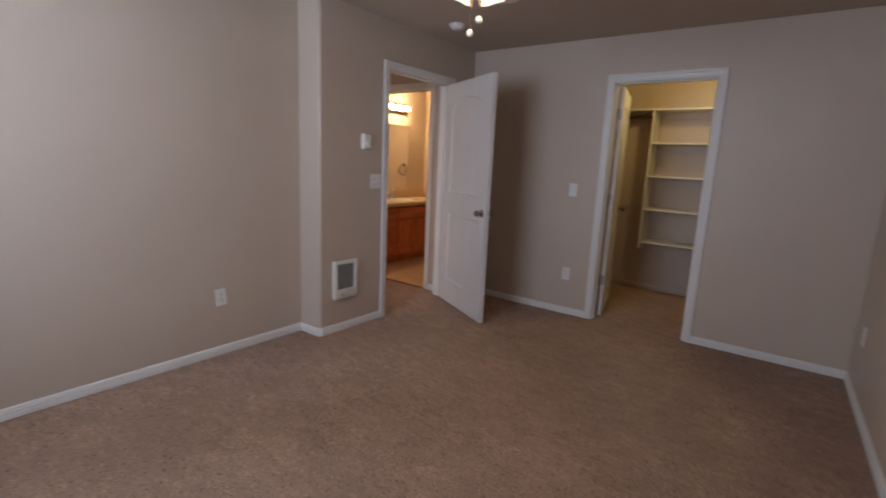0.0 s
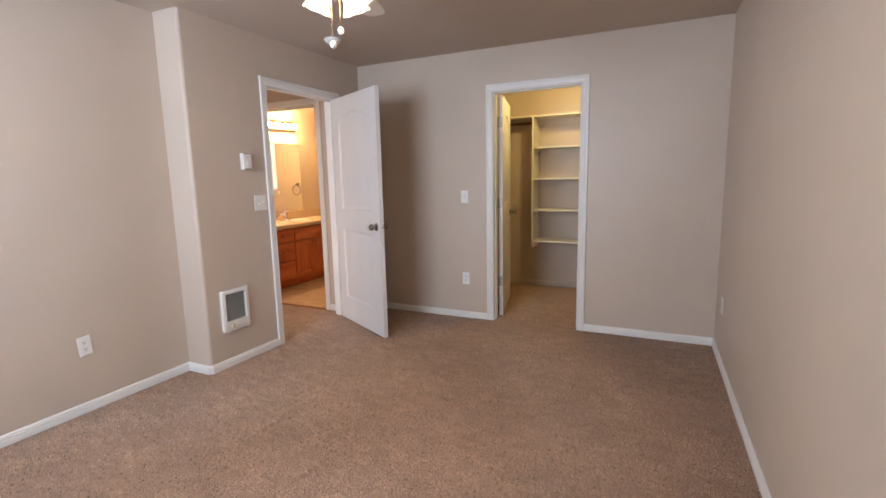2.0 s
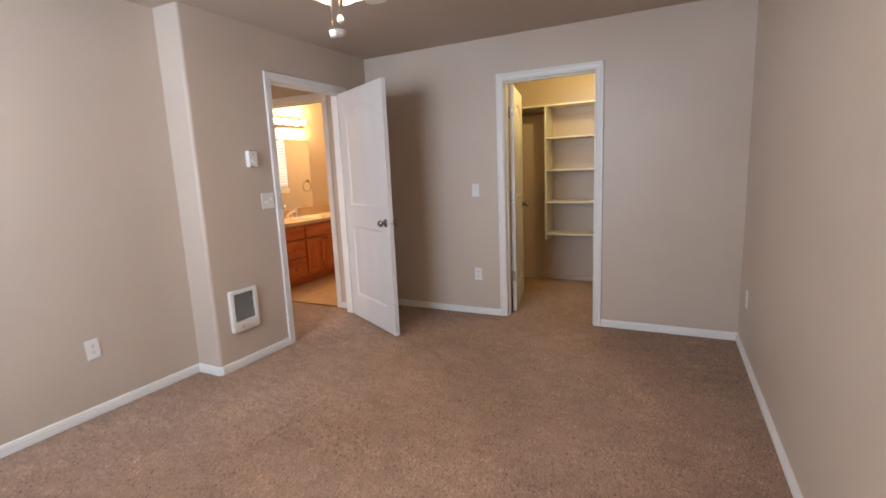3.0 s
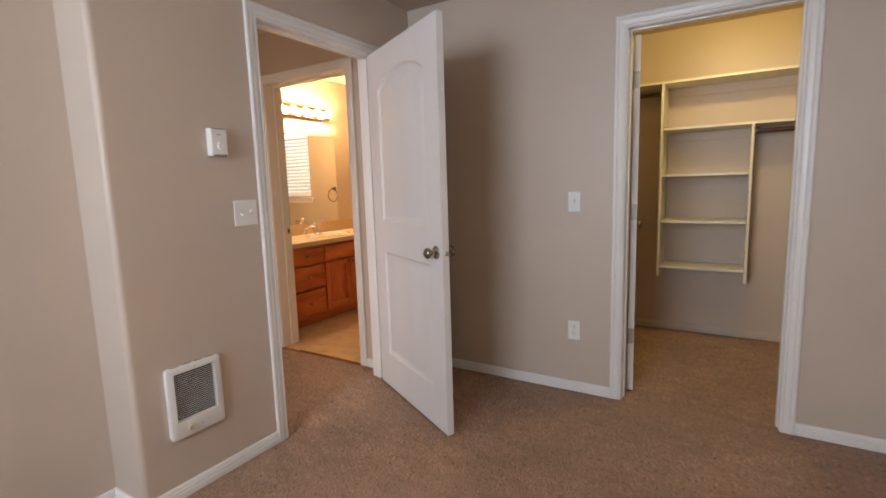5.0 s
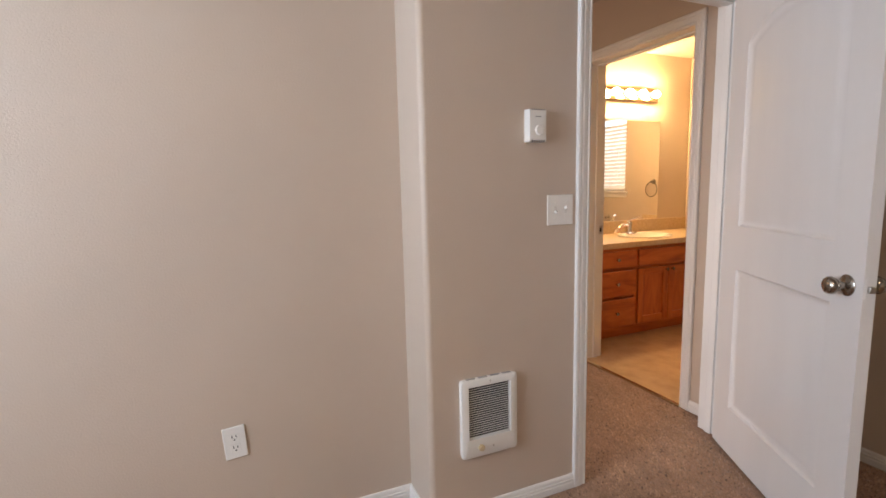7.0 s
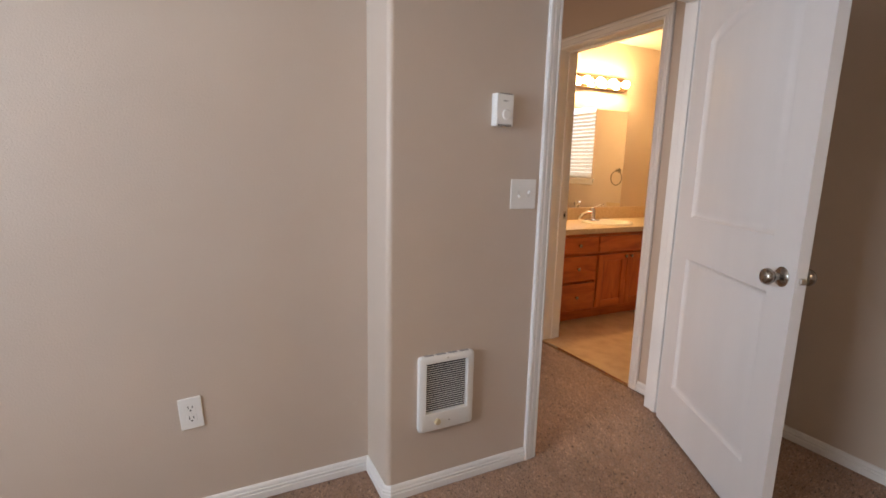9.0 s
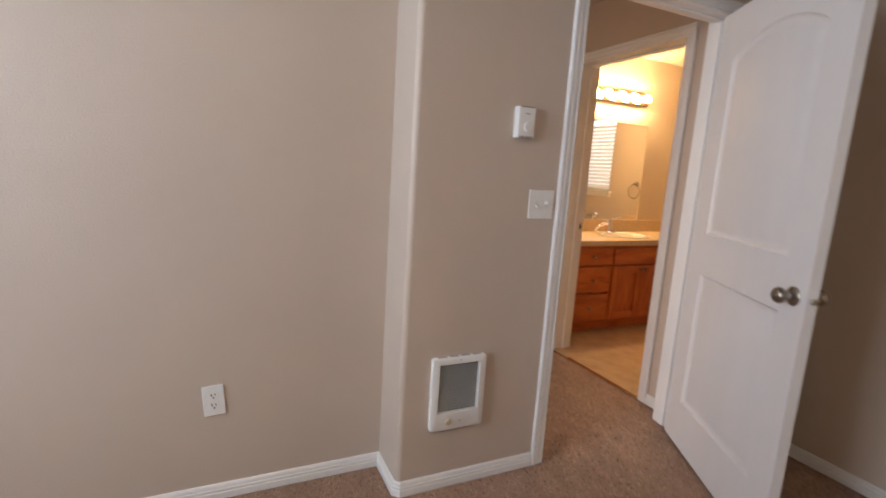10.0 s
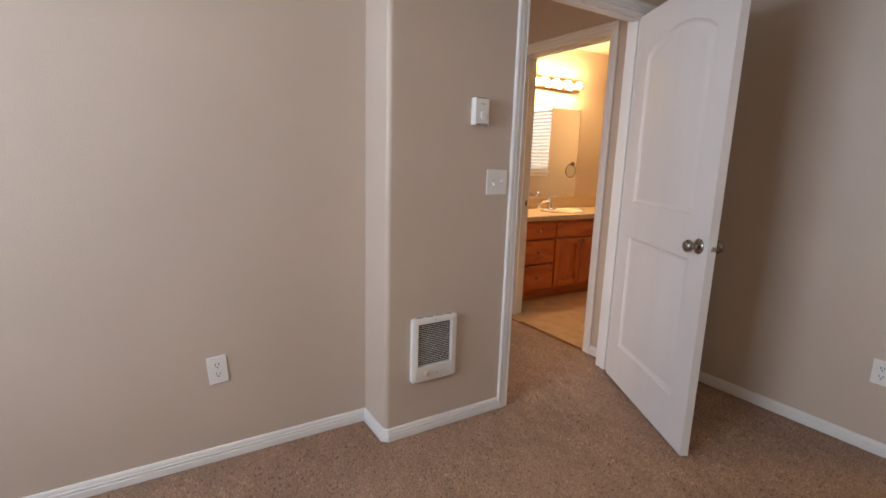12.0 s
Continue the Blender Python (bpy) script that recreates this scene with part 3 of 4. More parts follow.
def outlet(m, label):
    ot = thing("wall_outlet", label, "outlet", m, "duplex outlets")
    part("plate", plate_bm(0.072, 0.115), M_plate, ot)
    for z in (0.0195, -0.0195):
        face = part("receptacle", rbox(-0.0165, 0.0165, -0.0066, -0.004, z - 0.0145, z + 0.0145, 0.0013, 2), M_plate, ot)
        part("slot", boxes((-0.0080, -0.0050, -0.0072, -0.0062, z - 0.001, z + 0.0085)), M_dark, face)
        part("slot", boxes((0.0050, 0.0078, -0.0072, -0.0062, z - 0.0000, z + 0.0080)), M_dark, face)
        part("ground_hole", moved(lathe([(0.003, 0.0), (0.003, 0.0005), (0, 0.0005)], 10), pose(0, -0.0066, z - 0.008, 90)), M_dark, face)
    part("screw", screw_bm(0, 0, -0.006), M_plate, ot)
    return ot


switch(pose(XP, 3.047, 1.160, 0, 0, 90), 2, (0, 1), "white two-gang toggle switch plate on wall")
switch(pose(-1.390, YN, 1.141), 1, (1,), "white single toggle switch plate on wall")
outlet(pose(-1.386, YN, 0.378), "white duplex outlet on greige wall")
outlet(pose(XW, 1.852, 0.396, 0, 0, 90) @ pose(0, 0, 0, 0, -4), "white duplex outlet low on greige wall")
outlet(pose(XE + SKEW * (YN - 4.08), 4.08, 0.402, 0, 0, -90 + math.degrees(math.atan(SKEW))), "white duplex outlet low on greige wall")


def rounded(w, h, r, n=5):
    """A rounded rectangle, anticlockwise, in x and z."""
    res = []
    for cx, cz, a in ((w / 2 - r, -h / 2 + r, -90), (w / 2 - r, h / 2 - r, 0), (-w / 2 + r, h / 2 - r, 90), (-w / 2 + r, -h / 2 + r, 180)):
        res += [(cx + r * math.cos(radians(a + 90 * k / n)), cz + r * math.sin(radians(a + 90 * k / n))) for k in range(n + 1)]
    return res


def heater():
    ht = thing("wall_heater", "white in-wall electric heater with louvred grille", "heater", pose(XP, 2.724, 0.411, 0, 0, 90))
    w, h, d = 0.236, 0.304, 0.026
    hole = [(-0.088, -0.078), (0.088, -0.078), (0.088, 0.124), (-0.088, 0.124)]
    bm = bmesh.new()
    outer = rounded(w, h, 0.016)
    rings = [[bm.verts.new((p[0], y, p[1])) for p in inset(outer, o)] for y, o in ((0.0, 0.004), (-d + 0.008, 0.0), (-d + 0.003, 0.002), (-d, 0.008))]
    n = len(outer)
    for a, c in zip(rings, rings[1:]):
        for i in range(n):
            bm.faces.new((a[i], a[(i + 1) % n], c[(i + 1) % n], c[i]))
    inner = [[bm.verts.new((p[0], y, p[1])) for p in hole] for y in (-d, -0.004)]
    for i in range(4):
        bm.faces.new((inner[0][i], inner[0][(i + 1) % 4], inner[1][(i + 1) % 4], inner[1][i]))
    edges = [bm.edges.get((rings[-1][i], rings[-1][(i + 1) % n])) for i in range(n)] + [bm.edges.get((inner[0][i], inner[0][(i + 1) % 4])) for i in range(4)]
    bmesh.ops.triangle_fill(bm, edges=edges, use_beauty=True)
    bmesh.ops.recalc_face_normals(bm, faces=bm.faces[:])
    cover = part("cover", bm, M_plate, ht, smooth=True)
    for x in (-0.075, -0.025, 0.025, 0.075):
        part("top_vent", boxes((x - 0.018, x + 0.018, -0.020, -0.008, h / 2 - 0.001, h / 2 + 0.0006)), M_vent, cover)
    # flat black sheet in place of a deep recess, giving the louvre gaps their shade
    part("recess_shade", boxes((-0.088, 0.088, -0.006, -0.003, -0.078, 0.124)), M_dark, ht, "black sheet for the shade behind the grille")
    me = None
    for k in range(23):
        z = -0.0735 + k * 0.00878
        if me is None:
            first = part("louvre", moved(rbox(-0.088, 0.088, -0.0022, 0.0022, -0.0010, 0.0010, 0.0004, 1), Matrix.Rotation(radians(-8), 4, "X")), M_fin, ht, m=pose(0, -d + 0.010, z))
            me = first.data
        else:
            ob = new("louvre", me)
            ob.parent, ob.matrix_local = ht, pose(0, -d + 0.010, z)
    part("knob", moved(lathe([(0.0125, 0.0), (0.0125, 0.006), (0.011, 0.009), (0.0, 0.010)], 20), pose(-0.040, -d, -0.114, 90)), M_cream, ht, "yellowed cream thermostat knob", True)
    part("screw", screw_bm(0.012, -0.118, -d, 0.004), M_nickel, ht)
    part("screw", screw_bm(0.0, 0.138, -d, 0.004), M_nickel, ht)


heater()


def thermostat():
    th = thing("thermostat", "white wall thermostat with round dial", "thermostat", pose(XP, 2.926, 1.466, 0, 0, 90))
    part("base", rbox(-0.037, 0.037, -0.008, 0, -0.058, 0.058, 0.002, 2), M_plate, th)
    cover = part("cover", rbox(-0.0365, 0.0365, -0.034, -0.007, -0.0575, 0.0575, 0.004, 3), M_plate, th)
    part("dial", moved(lathe([(0.0185, 0.0), (0.0180, 0.004), (0.016, 0.006), (0.0, 0.0065)], 28), pose(0.006, -0.034, -0.016, 90)), M_plate, th, "round temperature dial", True)
    part("mark", boxes((-0.010, 0.012, -0.0345, -0.0338, 0.030, 0.0325)), M_print, cover)
    for k in range(6):
        x = -0.025 + k * 0.010
        part("vent_slot", boxes((x - 0.0022, x + 0.0022, -0.0344, -0.022, -0.0578, -0.050)), M_dark, cover)
        part("vent_slot", boxes((x - 0.0022, x + 0.0022, -0.0344, -0.022, 0.0530, 0.0578)), M_dark, cover)


thermostat()

# ---- ceiling fan and smoke alarm ----


def ceiling_fan(x, y, first):
    fan = thing("ceiling_fan", "white ceiling fan with lit glass shades and pull chains", "ceiling fan", pose(x, y, H))
    part("canopy", lathe([(0, 0), (0.065, 0), (0.065, -0.012), (0.045, -0.040), (0.016, -0.050), (0, -0.050)], 28), M_trim, fan, smooth=True)
    part("downrod", lathe([(0, -0.045), (0.013, -0.045), (0.013, -0.115), (0, -0.115)], 16), M_trim, fan, smooth=True)
    part("motor_housing", lathe([(0, -0.105), (0.040, -0.108), (0.085, -0.125), (0.105, -0.150), (0.105, -0.190), (0.090, -0.215), (0.055, -0.225), (0, -0.228)], 36), M_trim, fan, smooth=True)
    part("switch_housing", lathe([(0, -0.225), (0.048, -0.228), (0.050, -0.275), (0.040, -0.290), (0, -0.295)], 28), M_trim, fan, smooth=True)
    for k in range(5):
        a = first + 72 * k
        turn = pose(0, 0, -0.238, 0, 0, a)
        bracket = part("blade_iron", moved(rbox(0.046, 0.215, -0.016, 0.016, -0.004, 0.002, 0.002, 2), turn), M_trim, fan)
        outline = [(0.165, -0.050), (0.185, -0.052), (0.50, -0.057), (0.545, -0.052), (0.568, -0.038), (0.575, -0.016), (0.575, 0.016), (0.568, 0.038), (0.545, 0.052), (0.50, 0.057), (0.185, 0.052), (0.165, 0.050)]
        part("blade", moved(prism(outline, 0.0, 0.007), turn @ Matrix.Rotation(radians(-4), 4, "X")), M_blade, fan, "white paddle blade")
    for k in range(SHADES):
        a = SHADE0 + 360 / SHADES * k
        tilt = pose(0, 0, -0.252, 0, 0, a) @ pose(0.052, 0, 0, 0, -28, 0)
        arm = part("light_arm", moved(lathe([(0, 0.03), (0.014, 0.03), (0.018, -0.012), (0.020, -0.035), (0, -0.035)], 18), tilt), M_trim, fan, smooth=True)
        bm = bmesh.new()
        prof = [(0.020, -0.020), (0.027, -0.030), (0.030, -0.055), (0.035, -0.085), (0.043, -0.112), (0.058, -0.138)]
        rings = []
        for j, (r, z) in enumerate(prof):
            wave = 0.0 if j < 4 else (0.001 if j == 4 else 0.003)
            rings.append([bm.verts.new((r * math.cos(t), r * math.sin(t), z - wave * 0.5 * (1 + math.cos(6 * t)))) for t in [2 * math.pi * q / 48 for q in range(48)]])
        for p, c in zip(rings, rings[1:]):
            for q in range(48):
                bm.faces.new((p[q], p[(q + 1) % 48], c[(q + 1) % 48], c[q]))
        sh = part("shade", moved(bm, tilt), M_shade, fan, "frosted tulip glass shade, lit", True)
        solid = sh.modifiers.new("glass", "SOLIDIFY")
        solid.thickness = 0.003
        bulb = tilt @ Vector((0, 0, -0.118))
        lamp("fan_bulb", "POINT", BULB_W, (1.0, 0.74, 0.46), Matrix.Translation(fan.matrix_world @ bulb), 0.03)
    for px, py, z1 in ((-0.985, 2.050, 1.880), (-0.943, 2.050, 1.928)):
        dx, dy, zb = px - x, py - y, z1 - H
        chain = part("pull_chain", tube([(dx, dy, -0.27), (dx, dy, zb + 0.012)], 0.0016, 8), M_brass, fan, "thin beaded pull chain")
        part("chain_ball", moved(lathe([(0, 0.018), (0.006, 0.016), (0.012, 0.008), (0.0135, 0.0), (0.012, -0.008), (0.006, -0.013), (0, -0.014)], 20), pose(dx, dy, zb)), M_trim, chain, "white ball pull", True)


SHADES, SHADE0 = 4, 84.0
ceiling_fan(-0.955, 2.050, 178.5)


def smoke_alarm():
    sa = thing("smoke_alarm", "white round smoke alarm on ceiling", "smoke alarm", pose(-2.12, 3.53, H))
    part("base", lathe([(0, 0), (0.066, 0), (0.066, -0.012), (0.060, -0.014), (0, -0.014)], 32), M_plate, sa, smooth=True)
    part("cover", lathe([(0.056, -0.013), (0.056, -0.022), (0.046, -0.034), (0.022, -0.040), (0, -0.041)], 32), M_plate, sa, smooth=True)


smoke_alarm()

# ---- closet ----
YF = YCB - 0.295


def shelf_board(x0, x1, z, parent=None, name="shelf"):
    return part(name, rbox(x0, x1, YF, YCB - 0.001, z - 0.018, z, 0.0015, 1), M_melamine, parent)


tagged(shelf_board(XC + 0.001, XE - 0.001, 1.973, None, "closet_shelf"), "cream melamine shelf high across the closet", "shelf")
unit = thing("closet_shelf_unit", "cream melamine shelf unit fixed to closet wall, empty", "shelf unit", pose(0, 0, 0))
part("upright", rbox(-1.104, -1.086, YF - 0.004, YCB - 0.001, 0.505, 1.954, 0.0015, 1), M_melamine, unit)
part("upright", rbox(-0.524, -0.506, YF - 0.004, YCB - 0.001, 0.485, 1.613, 0.0015, 1), M_melamine, unit)
for z in (1.286, 0.936, 0.583):
    shelf_board(-1.084, -0.525, z, unit)
    part("cleat", rbox(-1.084, -0.525, YCB - 0.016, YCB - 0.001, z - 0.085, z - 0.019, 0.001, 1), M_wall, unit)
shelf_board(-1.084, XE - 0.001, 1.632, unit, "long_shelf")
part("cleat", rbox(-1.084, XE - 0.001, YCB - 0.016, YCB - 0.001, 1.545, 1.613, 0.001, 1), M_wall, unit)
part("cleat", rbox(-1.084, XE - 0.001, YCB - 0.016, YCB - 0.001, 1.885, 1.954, 0.001, 1), M_wall, unit)
part("cleat", rbox(XC + 0.001, -1.104, YCB - 0.016, YCB - 0.001, 0.92, 0.985, 0.001, 1), M_wall, unit)


def closet_rod(x0, x1, z, label):
    rod = thing("closet_rod", label, "closet rod", pose(x0, YF + 0.15, z), "closet rods")
    part("rod", tube([(0.004, 0, 0), (x1 - x0 - 0.004, 0, 0)], 0.016, 16), M_rod, rod, smooth=True)
    for x, s in ((0, 1), (x1 - x0, -1)):
        part("rod_socket", moved(lathe([(0, 0), (0.028, 0), (0.028, 0.004), (0.021, 0.006), (0.021, 0.016), (0.0, 0.016)], 20), pose(x, 0, 0, 0, 90 * s)), M_nickel, rod, "metal rod socket", True)


closet_rod(-0.505, XE - 0.001, 1.578, "dark reddish wooden closet rod under shelf")
closet_rod(XC + 0.001, -1.104, 1.905, "dark reddish wooden closet rod under high shelf")


def closet_light(x, y):
    cl = thing("ceiling_light", "small round lit dome on closet ceiling", "ceiling light", pose(x, y, H))
    part("base", lathe([(0, 0), (0.095, 0), (0.095, -0.018), (0.085, -0.022), (0, -0.022)], 32), M_trim, cl, smooth=True)
    part("dome", lathe([(0.083, -0.021), (0.080, -0.040), (0.064, -0.062), (0.036, -0.076), (0, -0.080)], 32), M_dome, cl, "frosted glass dome, lit", True)
    lamp("closet_bulb", "POINT", CLOSET_W, (1.0, 0.82, 0.31), Matrix.Translation((x, y, H - 0.12)), 0.05)


closet_light(-0.62, 4.98)

# ---- bathroom ----
VX = -3.862      # face of the vanity
VY0, VY1 = 4.37, YB - 0.002


def cabinet_knob(parent, y, z):
    part("knob", moved(lathe([(0, 0), (0.008, 0), (0.006, 0.008), (0.008, 0.013), (0.014, 0.018), (0.014, 0.023), (0.009, 0.027), (0, 0.028)], 18), pose(VX + 0.019, y, z, 0, 90)), M_knob, parent, "small nickel knob", True)


def vanity():
    va = thing("vanity_cabinet", "reddish alder vanity cabinet with drawers and doors", "cabinet", pose(0, 0, 0))
    part("carcass", boxes((XB + 0.001, VX - 0.018, VY0, VY1, 0.095, 0.750)), M_alder, va)
    # same alder as the rails, set back so that it lies in shadow
    part("toe_kick", boxes((XB + 0.001, -3.935, VY0, VY1, 0.003, 0.095)), M_alder_flat, va, "recessed alder toe board")
    banks = ((VY0 + 0.035, 4.800), (4.830, 5.480), (5.510, VY1 - 0.03))
    for y in (VY0, 4.800, 5.480, VY1 - 0.03):
        part("stile", boxes((VX - 0.018, VX, y, y + (0.035 if y == VY0 else 0.030), 0.095, 0.750)), M_alder, va)
    for a, c in banks:
        for z0, z1 in ((0.095, 0.118), (0.716, 0.750), (0.572, 0.586)):
            part("rail", boxes((VX - 0.018, VX, a, c, z0, z1)), M_alder_flat, va)
    for a, c in (banks[0], banks[2]):
        for z0, z1 in ((0.588, 0.722), (0.360, 0.566), (0.116, 0.338)):
            dw = part("drawer", rbox(VX, VX + 0.019, a - 0.003, c + 0.003, z0, z1, 0.005, 3), M_alder_flat, va)
            cabinet_knob(dw, (a + c) / 2, (z0 + z1) / 2)
    a, c = banks[1]
    part("false_front", rbox(VX, VX + 0.019, a - 0.003, c + 0.003, 0.588, 0.722, 0.005, 3), M_alder_flat, va)
    mid = (a + c) / 2
    for y0, y1, ky in ((a - 0.003, mid - 0.003, mid - 0.032), (mid + 0.003, c + 0.003, mid + 0.032)):
        dr = part("door", rbox(VX, VX + 0.008, y0 + 0.05, y1 - 0.05, 0.162, 0.522, 0.001, 1), M_alder, va)
        part("door_stile", rbox(VX, VX + 0.019, y0, y0 + 0.056, 0.116, 0.566, 0.003, 2), M_alder, dr)
        part("door_stile", rbox(VX, VX + 0.019, y1 - 0.056, y1, 0.116, 0.566, 0.003, 2), M_alder, dr)
        part("door_rail", rbox(VX, VX + 0.0188, y0 + 0.056, y1 - 0.056, 0.116, 0.172, 0.003, 2), M_alder_flat, dr)
        part("door_rail", rbox(VX, VX + 0.0188, y0 + 0.056, y1 - 0.056, 0.510, 0.566, 0.003, 2), M_alder_flat, dr)
        cabinet_knob(dr, ky, 0.540)


vanity()
SX, SY, SA, SB = -4.105, 5.155, 0.185, 0.245


def countertop():
    ct = thing("countertop", "tan laminate bathroom countertop with backsplash", "countertop", pose(0, 0, 0))
    bm = bmesh.new()
    x0, x1 = XB + 0.001, -3.832
    rect = ((x0, VY0 - 0.01), (x1 - 0.004, VY0 - 0.01), (x1 - 0.004, VY1), (x0, VY1))
    top = [bm.verts.new((x, y, 0.790)) for x, y in rect]
    ring = [bm.verts.new((SX + SA * 0.93 * math.cos(t), SY + SB * 0.93 * math.sin(t), 0.790)) for t in [2 * math.pi * k / 40 for k in range(40)]]
    edges = [bm.edges.new((top[i], top[(i + 1) % 4])) for i in range(4)] + [bm.edges.new((ring[i], ring[(i + 1) % 40])) for i in range(40)]
    bmesh.ops.triangle_fill(bm, edges=edges, use_beauty=True)
    low = [bm.verts.new((x, y, 0.751)) for x, y in rect]
    for i in range(4):
        bm.faces.new((top[i], top[(i + 1) % 4], low[(i + 1) % 4], low[i]))
    bmesh.ops.recalc_face_normals(bm, faces=bm.faces[:])
    part("slab", bm, M_laminate, ct)
    part("front_edge", rbox(x1 - 0.004, x1 + 0.004, VY0 - 0.01, VY1, 0.748, 0.7895, 0.003, 3), M_laminate, ct)
    part("backsplash", rbox(XB + 0.001, XB + 0.020, VY0 - 0.01, VY1, 0.791, 0.903, 0.003, 2), M_laminate, ct)
    part("side_splash", rbox(XB + 0.021, -3.86, VY1 - 0.019, VY1, 0.791, 0.903, 0.003, 2), M_laminate, ct)


countertop()
tagged(part("sink", moved(lathe([(1.0, 0.0), (1.0, 0.010), (0.97, 0.014), (0.90, 0.012), (0.84, 0.002), (0.74, -0.05), (0.55, -0.10), (0.25, -0.125), (0.08, -0.128), (0.08, -0.135), (0.0, -0.135)], 48),
                        Matrix.Translation((SX, SY, 0.790)) @ Matrix.Diagonal((SA, SB, 1, 1))), M_porcelain, smooth=True), "almond porcelain oval drop-in sink", "sink")


def faucet():
    fa = thing("faucet", "chrome single-lever bathroom faucet on sink", "faucet", pose(-4.290, SY, 0.790) @ Matrix.Scale(1.25, 4))
    part("base", moved(lathe([(0, 0), (1, 0), (1, 0.008), (0.85, 0.015), (0, 0.015)], 28), Matrix.Diagonal((0.030, 0.080, 1, 1))), M_chrome, fa, smooth=True)
    part("body", lathe([(0, 0.010), (0.024, 0.010), (0.021, 0.040), (0.023, 0.070), (0.019, 0.088), (0, 0.094)], 24), M_chrome, fa, smooth=True)
    turn = pose(0, 0, 0, 0, 0, -92)
    part("spout", moved(tube([(0.008, 0, 0.062), (0.050, 0, 0.066), (0.092, 0, 0.050), (0.120, 0, 0.026), (0.126, 0, 0.014)], 0.0125, 14), turn), M_chrome, fa, smooth=True)
    part("lever", moved(rbox(-0.010, 0.082, -0.011, 0.011, -0.004, 0.006, 0.003, 2), pose(0, 0, 0.094, 0, 0, 55) @ pose(0, 0, 0, 0, -22, 0)), M_chrome, fa, smooth=True)


faucet()


def mirror():
    mi = thing("mirror", "frameless rectangular wall mirror over vanity", "mirror", pose(0, 0, 0))
    part("glass", rbox(XB + 0.001, XB + 0.007, 4.690, 5.605, 0.905, 1.808, 0.0012, 1), M_mirror, mi)
    for y in (4.88, 5.42):
        part("clip", rbox(XB + 0.001, XB + 0.010, y - 0.012, y + 0.012, 0.9035, 0.916, 0.002, 1), M_chrome, mi)


mirror()


def vanity_light():
    vl = thing("vanity_light", "brass bar light with five lit globe bulbs", "wall light", pose(XB, 5.134, 2.030))
    part("bar", rbox(0.001, 0.045, -0.390, 0.390, -0.054, 0.054, 0.006, 3), M_brass, vl)
    for k in range(5):
        y = (k - 2) * 0.155
        part("socket", moved(lathe([(0, 0.044), (0.026, 0.044), (0.024, 0.060), (0, 0.060)], 20), pose(0, y, 0, 0, 90)), M_brass, vl, smooth=True)
        part("bulb", moved(lathe([(0, 0.058), (0.014, 0.060), (0.019, 0.068), (0.029, 0.082), (0.033, 0.097), (0.029, 0.113), (0.016, 0.126), (0, 0.130)], 24), pose(0, y, 0, 0, 90)), M_bulb, vl, "warm lit globe bulb", True)


vanity_light()


def towel_ring():
    tr = thing("towel_ring", "nickel towel ring on bathroom wall", "towel ring", pose(-3.986, YB, 1.252))
    part("mount", moved(lathe([(0, 0), (0.026, 0), (0.026, 0.006), (0.016, 0.012), (0.011, 0.030), (0.014, 0.040), (0, 0.044)], 24), pose(0, 0, 0, 90)), M_pewter, tr, smooth=True)
    part("ring", tube([(0.076 * math.sin(2 * math.pi * k / 36), -0.036 - 0.0, -0.080 + 0.076 * math.cos(2 * math.pi * k / 36)) for k in range(37)], 0.0055, 10), M_pewter, tr, smooth=True)


towel_ring()
hook = thing("wall_hook", "small chrome hook on bathroom wall", "hook", pose(-3.335, YB, 0.845))
part("rose", moved(lathe([(0, 0), (0.024, 0), (0.022, 0.006), (0.010, 0.010), (0, 0.010)], 20), pose(0, 0, 0, 90)), M_chrome, hook, smooth=True)
part("peg", moved(lathe([(0, 0.008), (0.009, 0.008), (0.009, 0.040), (0.016, 0.046), (0.014, 0.056), (0, 0.060)], 20), pose(0, 0, 0, 90)), M_chrome, hook, smooth=True)


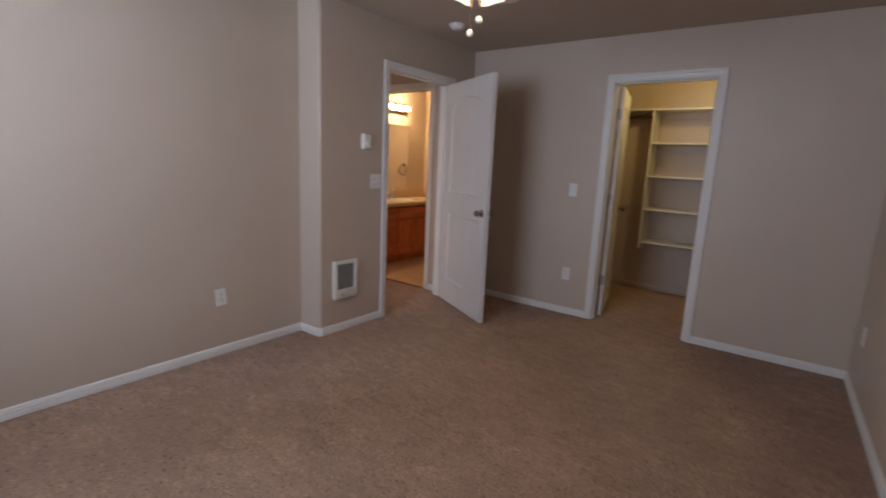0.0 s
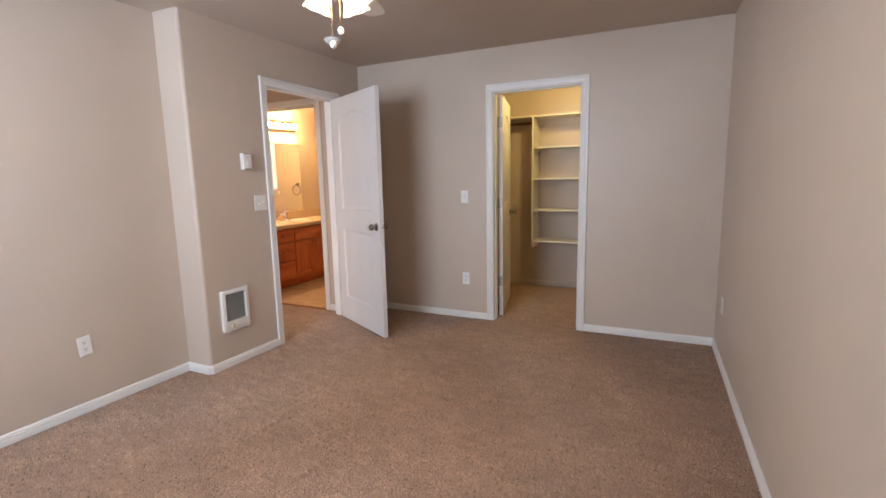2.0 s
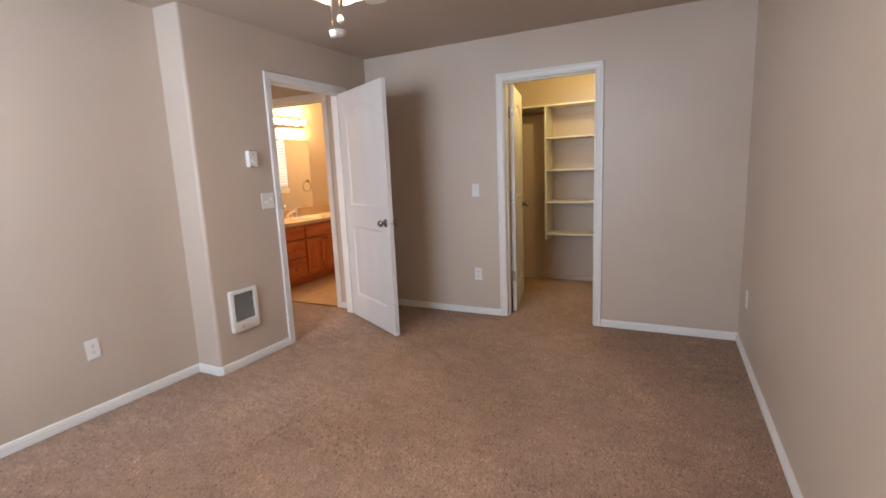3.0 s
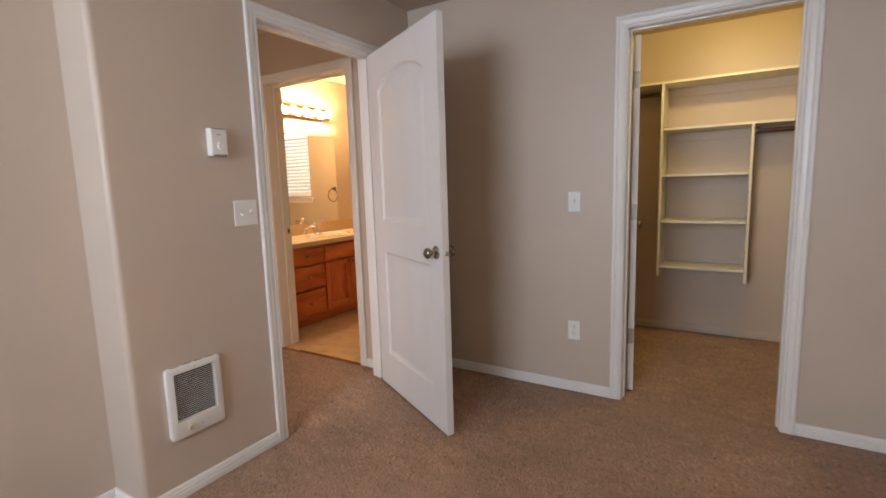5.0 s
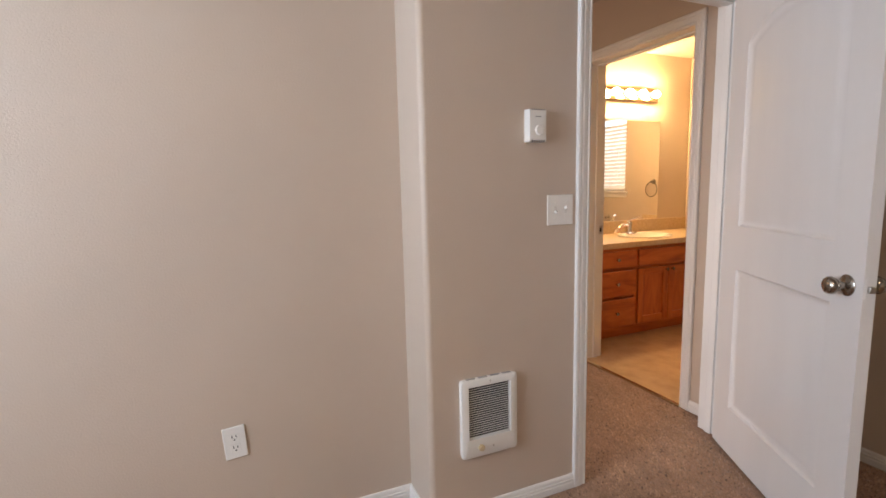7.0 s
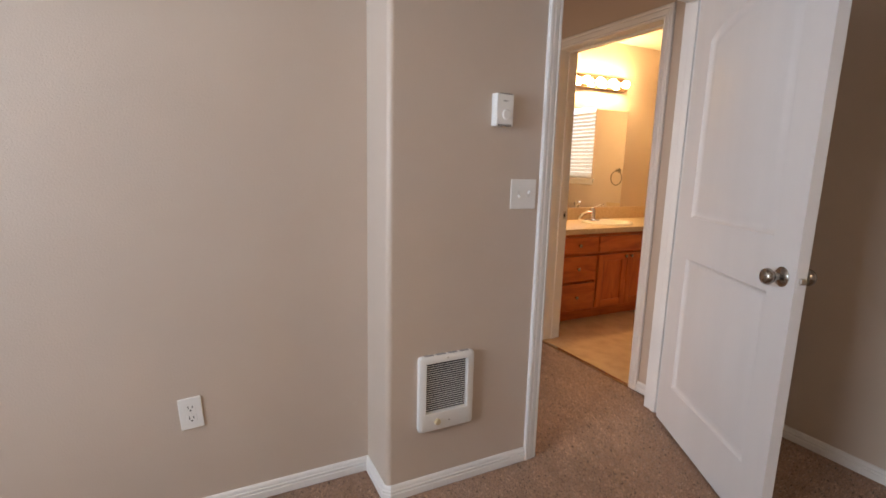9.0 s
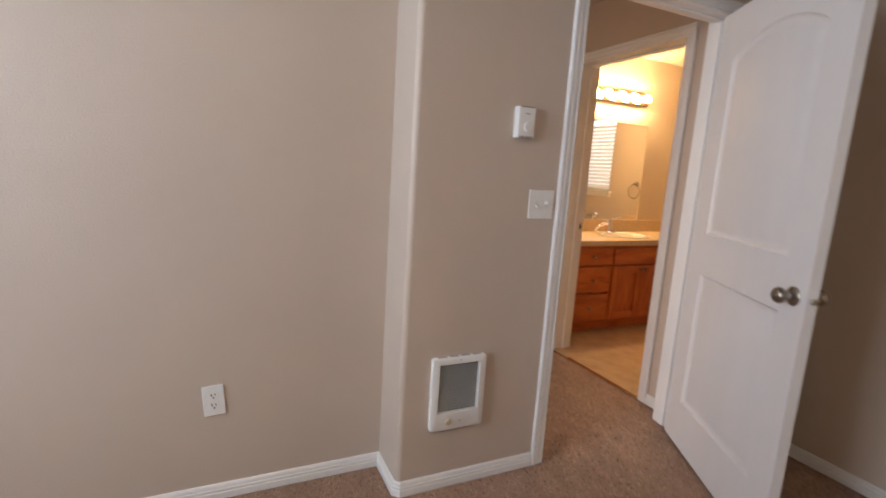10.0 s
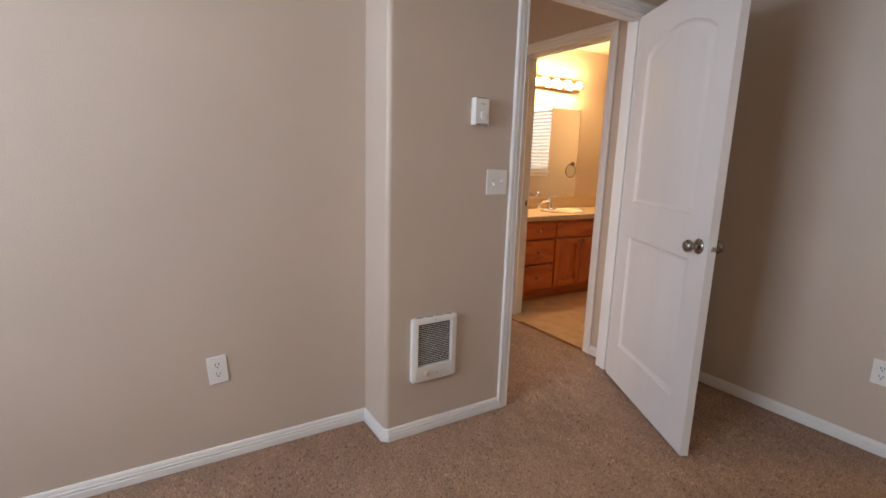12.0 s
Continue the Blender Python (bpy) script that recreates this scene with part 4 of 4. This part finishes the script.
def window(name, a0, a1, z0, z1, m, label, slats):
    """A window in an opening a0..a1 of a wall whose inner face is y = 0; local y runs outwards."""
    wi = thing(name, label, "window", m, kind="structure")
    for x0, x1, c0, c1 in ((a0, a0 + 0.035, z0, z1), (a1 - 0.035, a1, z0, z1), (a0 + 0.035, a1 - 0.035, z0, z0 + 0.035), (a0 + 0.035, a1 - 0.035, z1 - 0.035, z1)):
        part("window_frame", rbox(x0, x1, 0.075, 0.108, c0, c1, 0.003, 1), M_trim, wi)
    pane = part("pane", boxes((a0 + 0.03, a1 - 0.03, 0.090, 0.094, z0 + 0.03, z1 - 0.03)), M_glass, wi)
    pane.visible_shadow = False
    part("window_sill", rbox(a0 - 0.045, a1 + 0.045, -0.030, 0.074, z0 - 0.020, z0, 0.004, 2), M_trim, wi)
    part("apron", rbox(a0 - 0.030, a1 + 0.030, -0.012, -0.0005, z0 - 0.068, z0 - 0.021, 0.003, 2), M_trim, wi)
    if slats:
        bl = thing("window_blind", "white horizontal blind, lowered and half open", "blind", m)
        part("headrail", rbox(a0 + 0.006, a1 - 0.006, 0.008, 0.058, z1 - 0.045, z1 - 0.002, 0.003, 1), M_blind, bl)
        part("bottom_rail", rbox(a0 + 0.008, a1 - 0.008, 0.010, 0.056, z0 + 0.012, z0 + 0.030, 0.003, 1), M_blind, bl)
        n = int((z1 - 0.05 - z0 - 0.05) / 0.043)
        slat = rbox(a0 + 0.008, a1 - 0.008, -0.025, 0.025, -0.0014, 0.0014, 0.0006, 1)
        first = part("slat", slat, M_blind, bl, m=pose(0, 0.034, z0 + 0.055, 48))
        for k in range(1, n):
            ob = new("slat", first.data)
            ob.parent, ob.matrix_local = bl, pose(0, 0.034, z0 + 0.055 + k * 0.043, 48)
        for x in (a0 + 0.12, a1 - 0.12):
            part("ladder_cord", boxes((x - 0.001, x + 0.001, 0.005, 0.007, z0 + 0.03, z1 - 0.045)), M_blind, bl)


window("window_1", W0, W1, WZ0, WZ1, pose(W0 + W1, YS, 0, 0, 0, 180), "white framed bedroom window letting in daylight", False)
window("window_2", V0, V1, VZ0, VZ1, pose(0, YB, 0), "white framed bathroom window behind a blind", True)
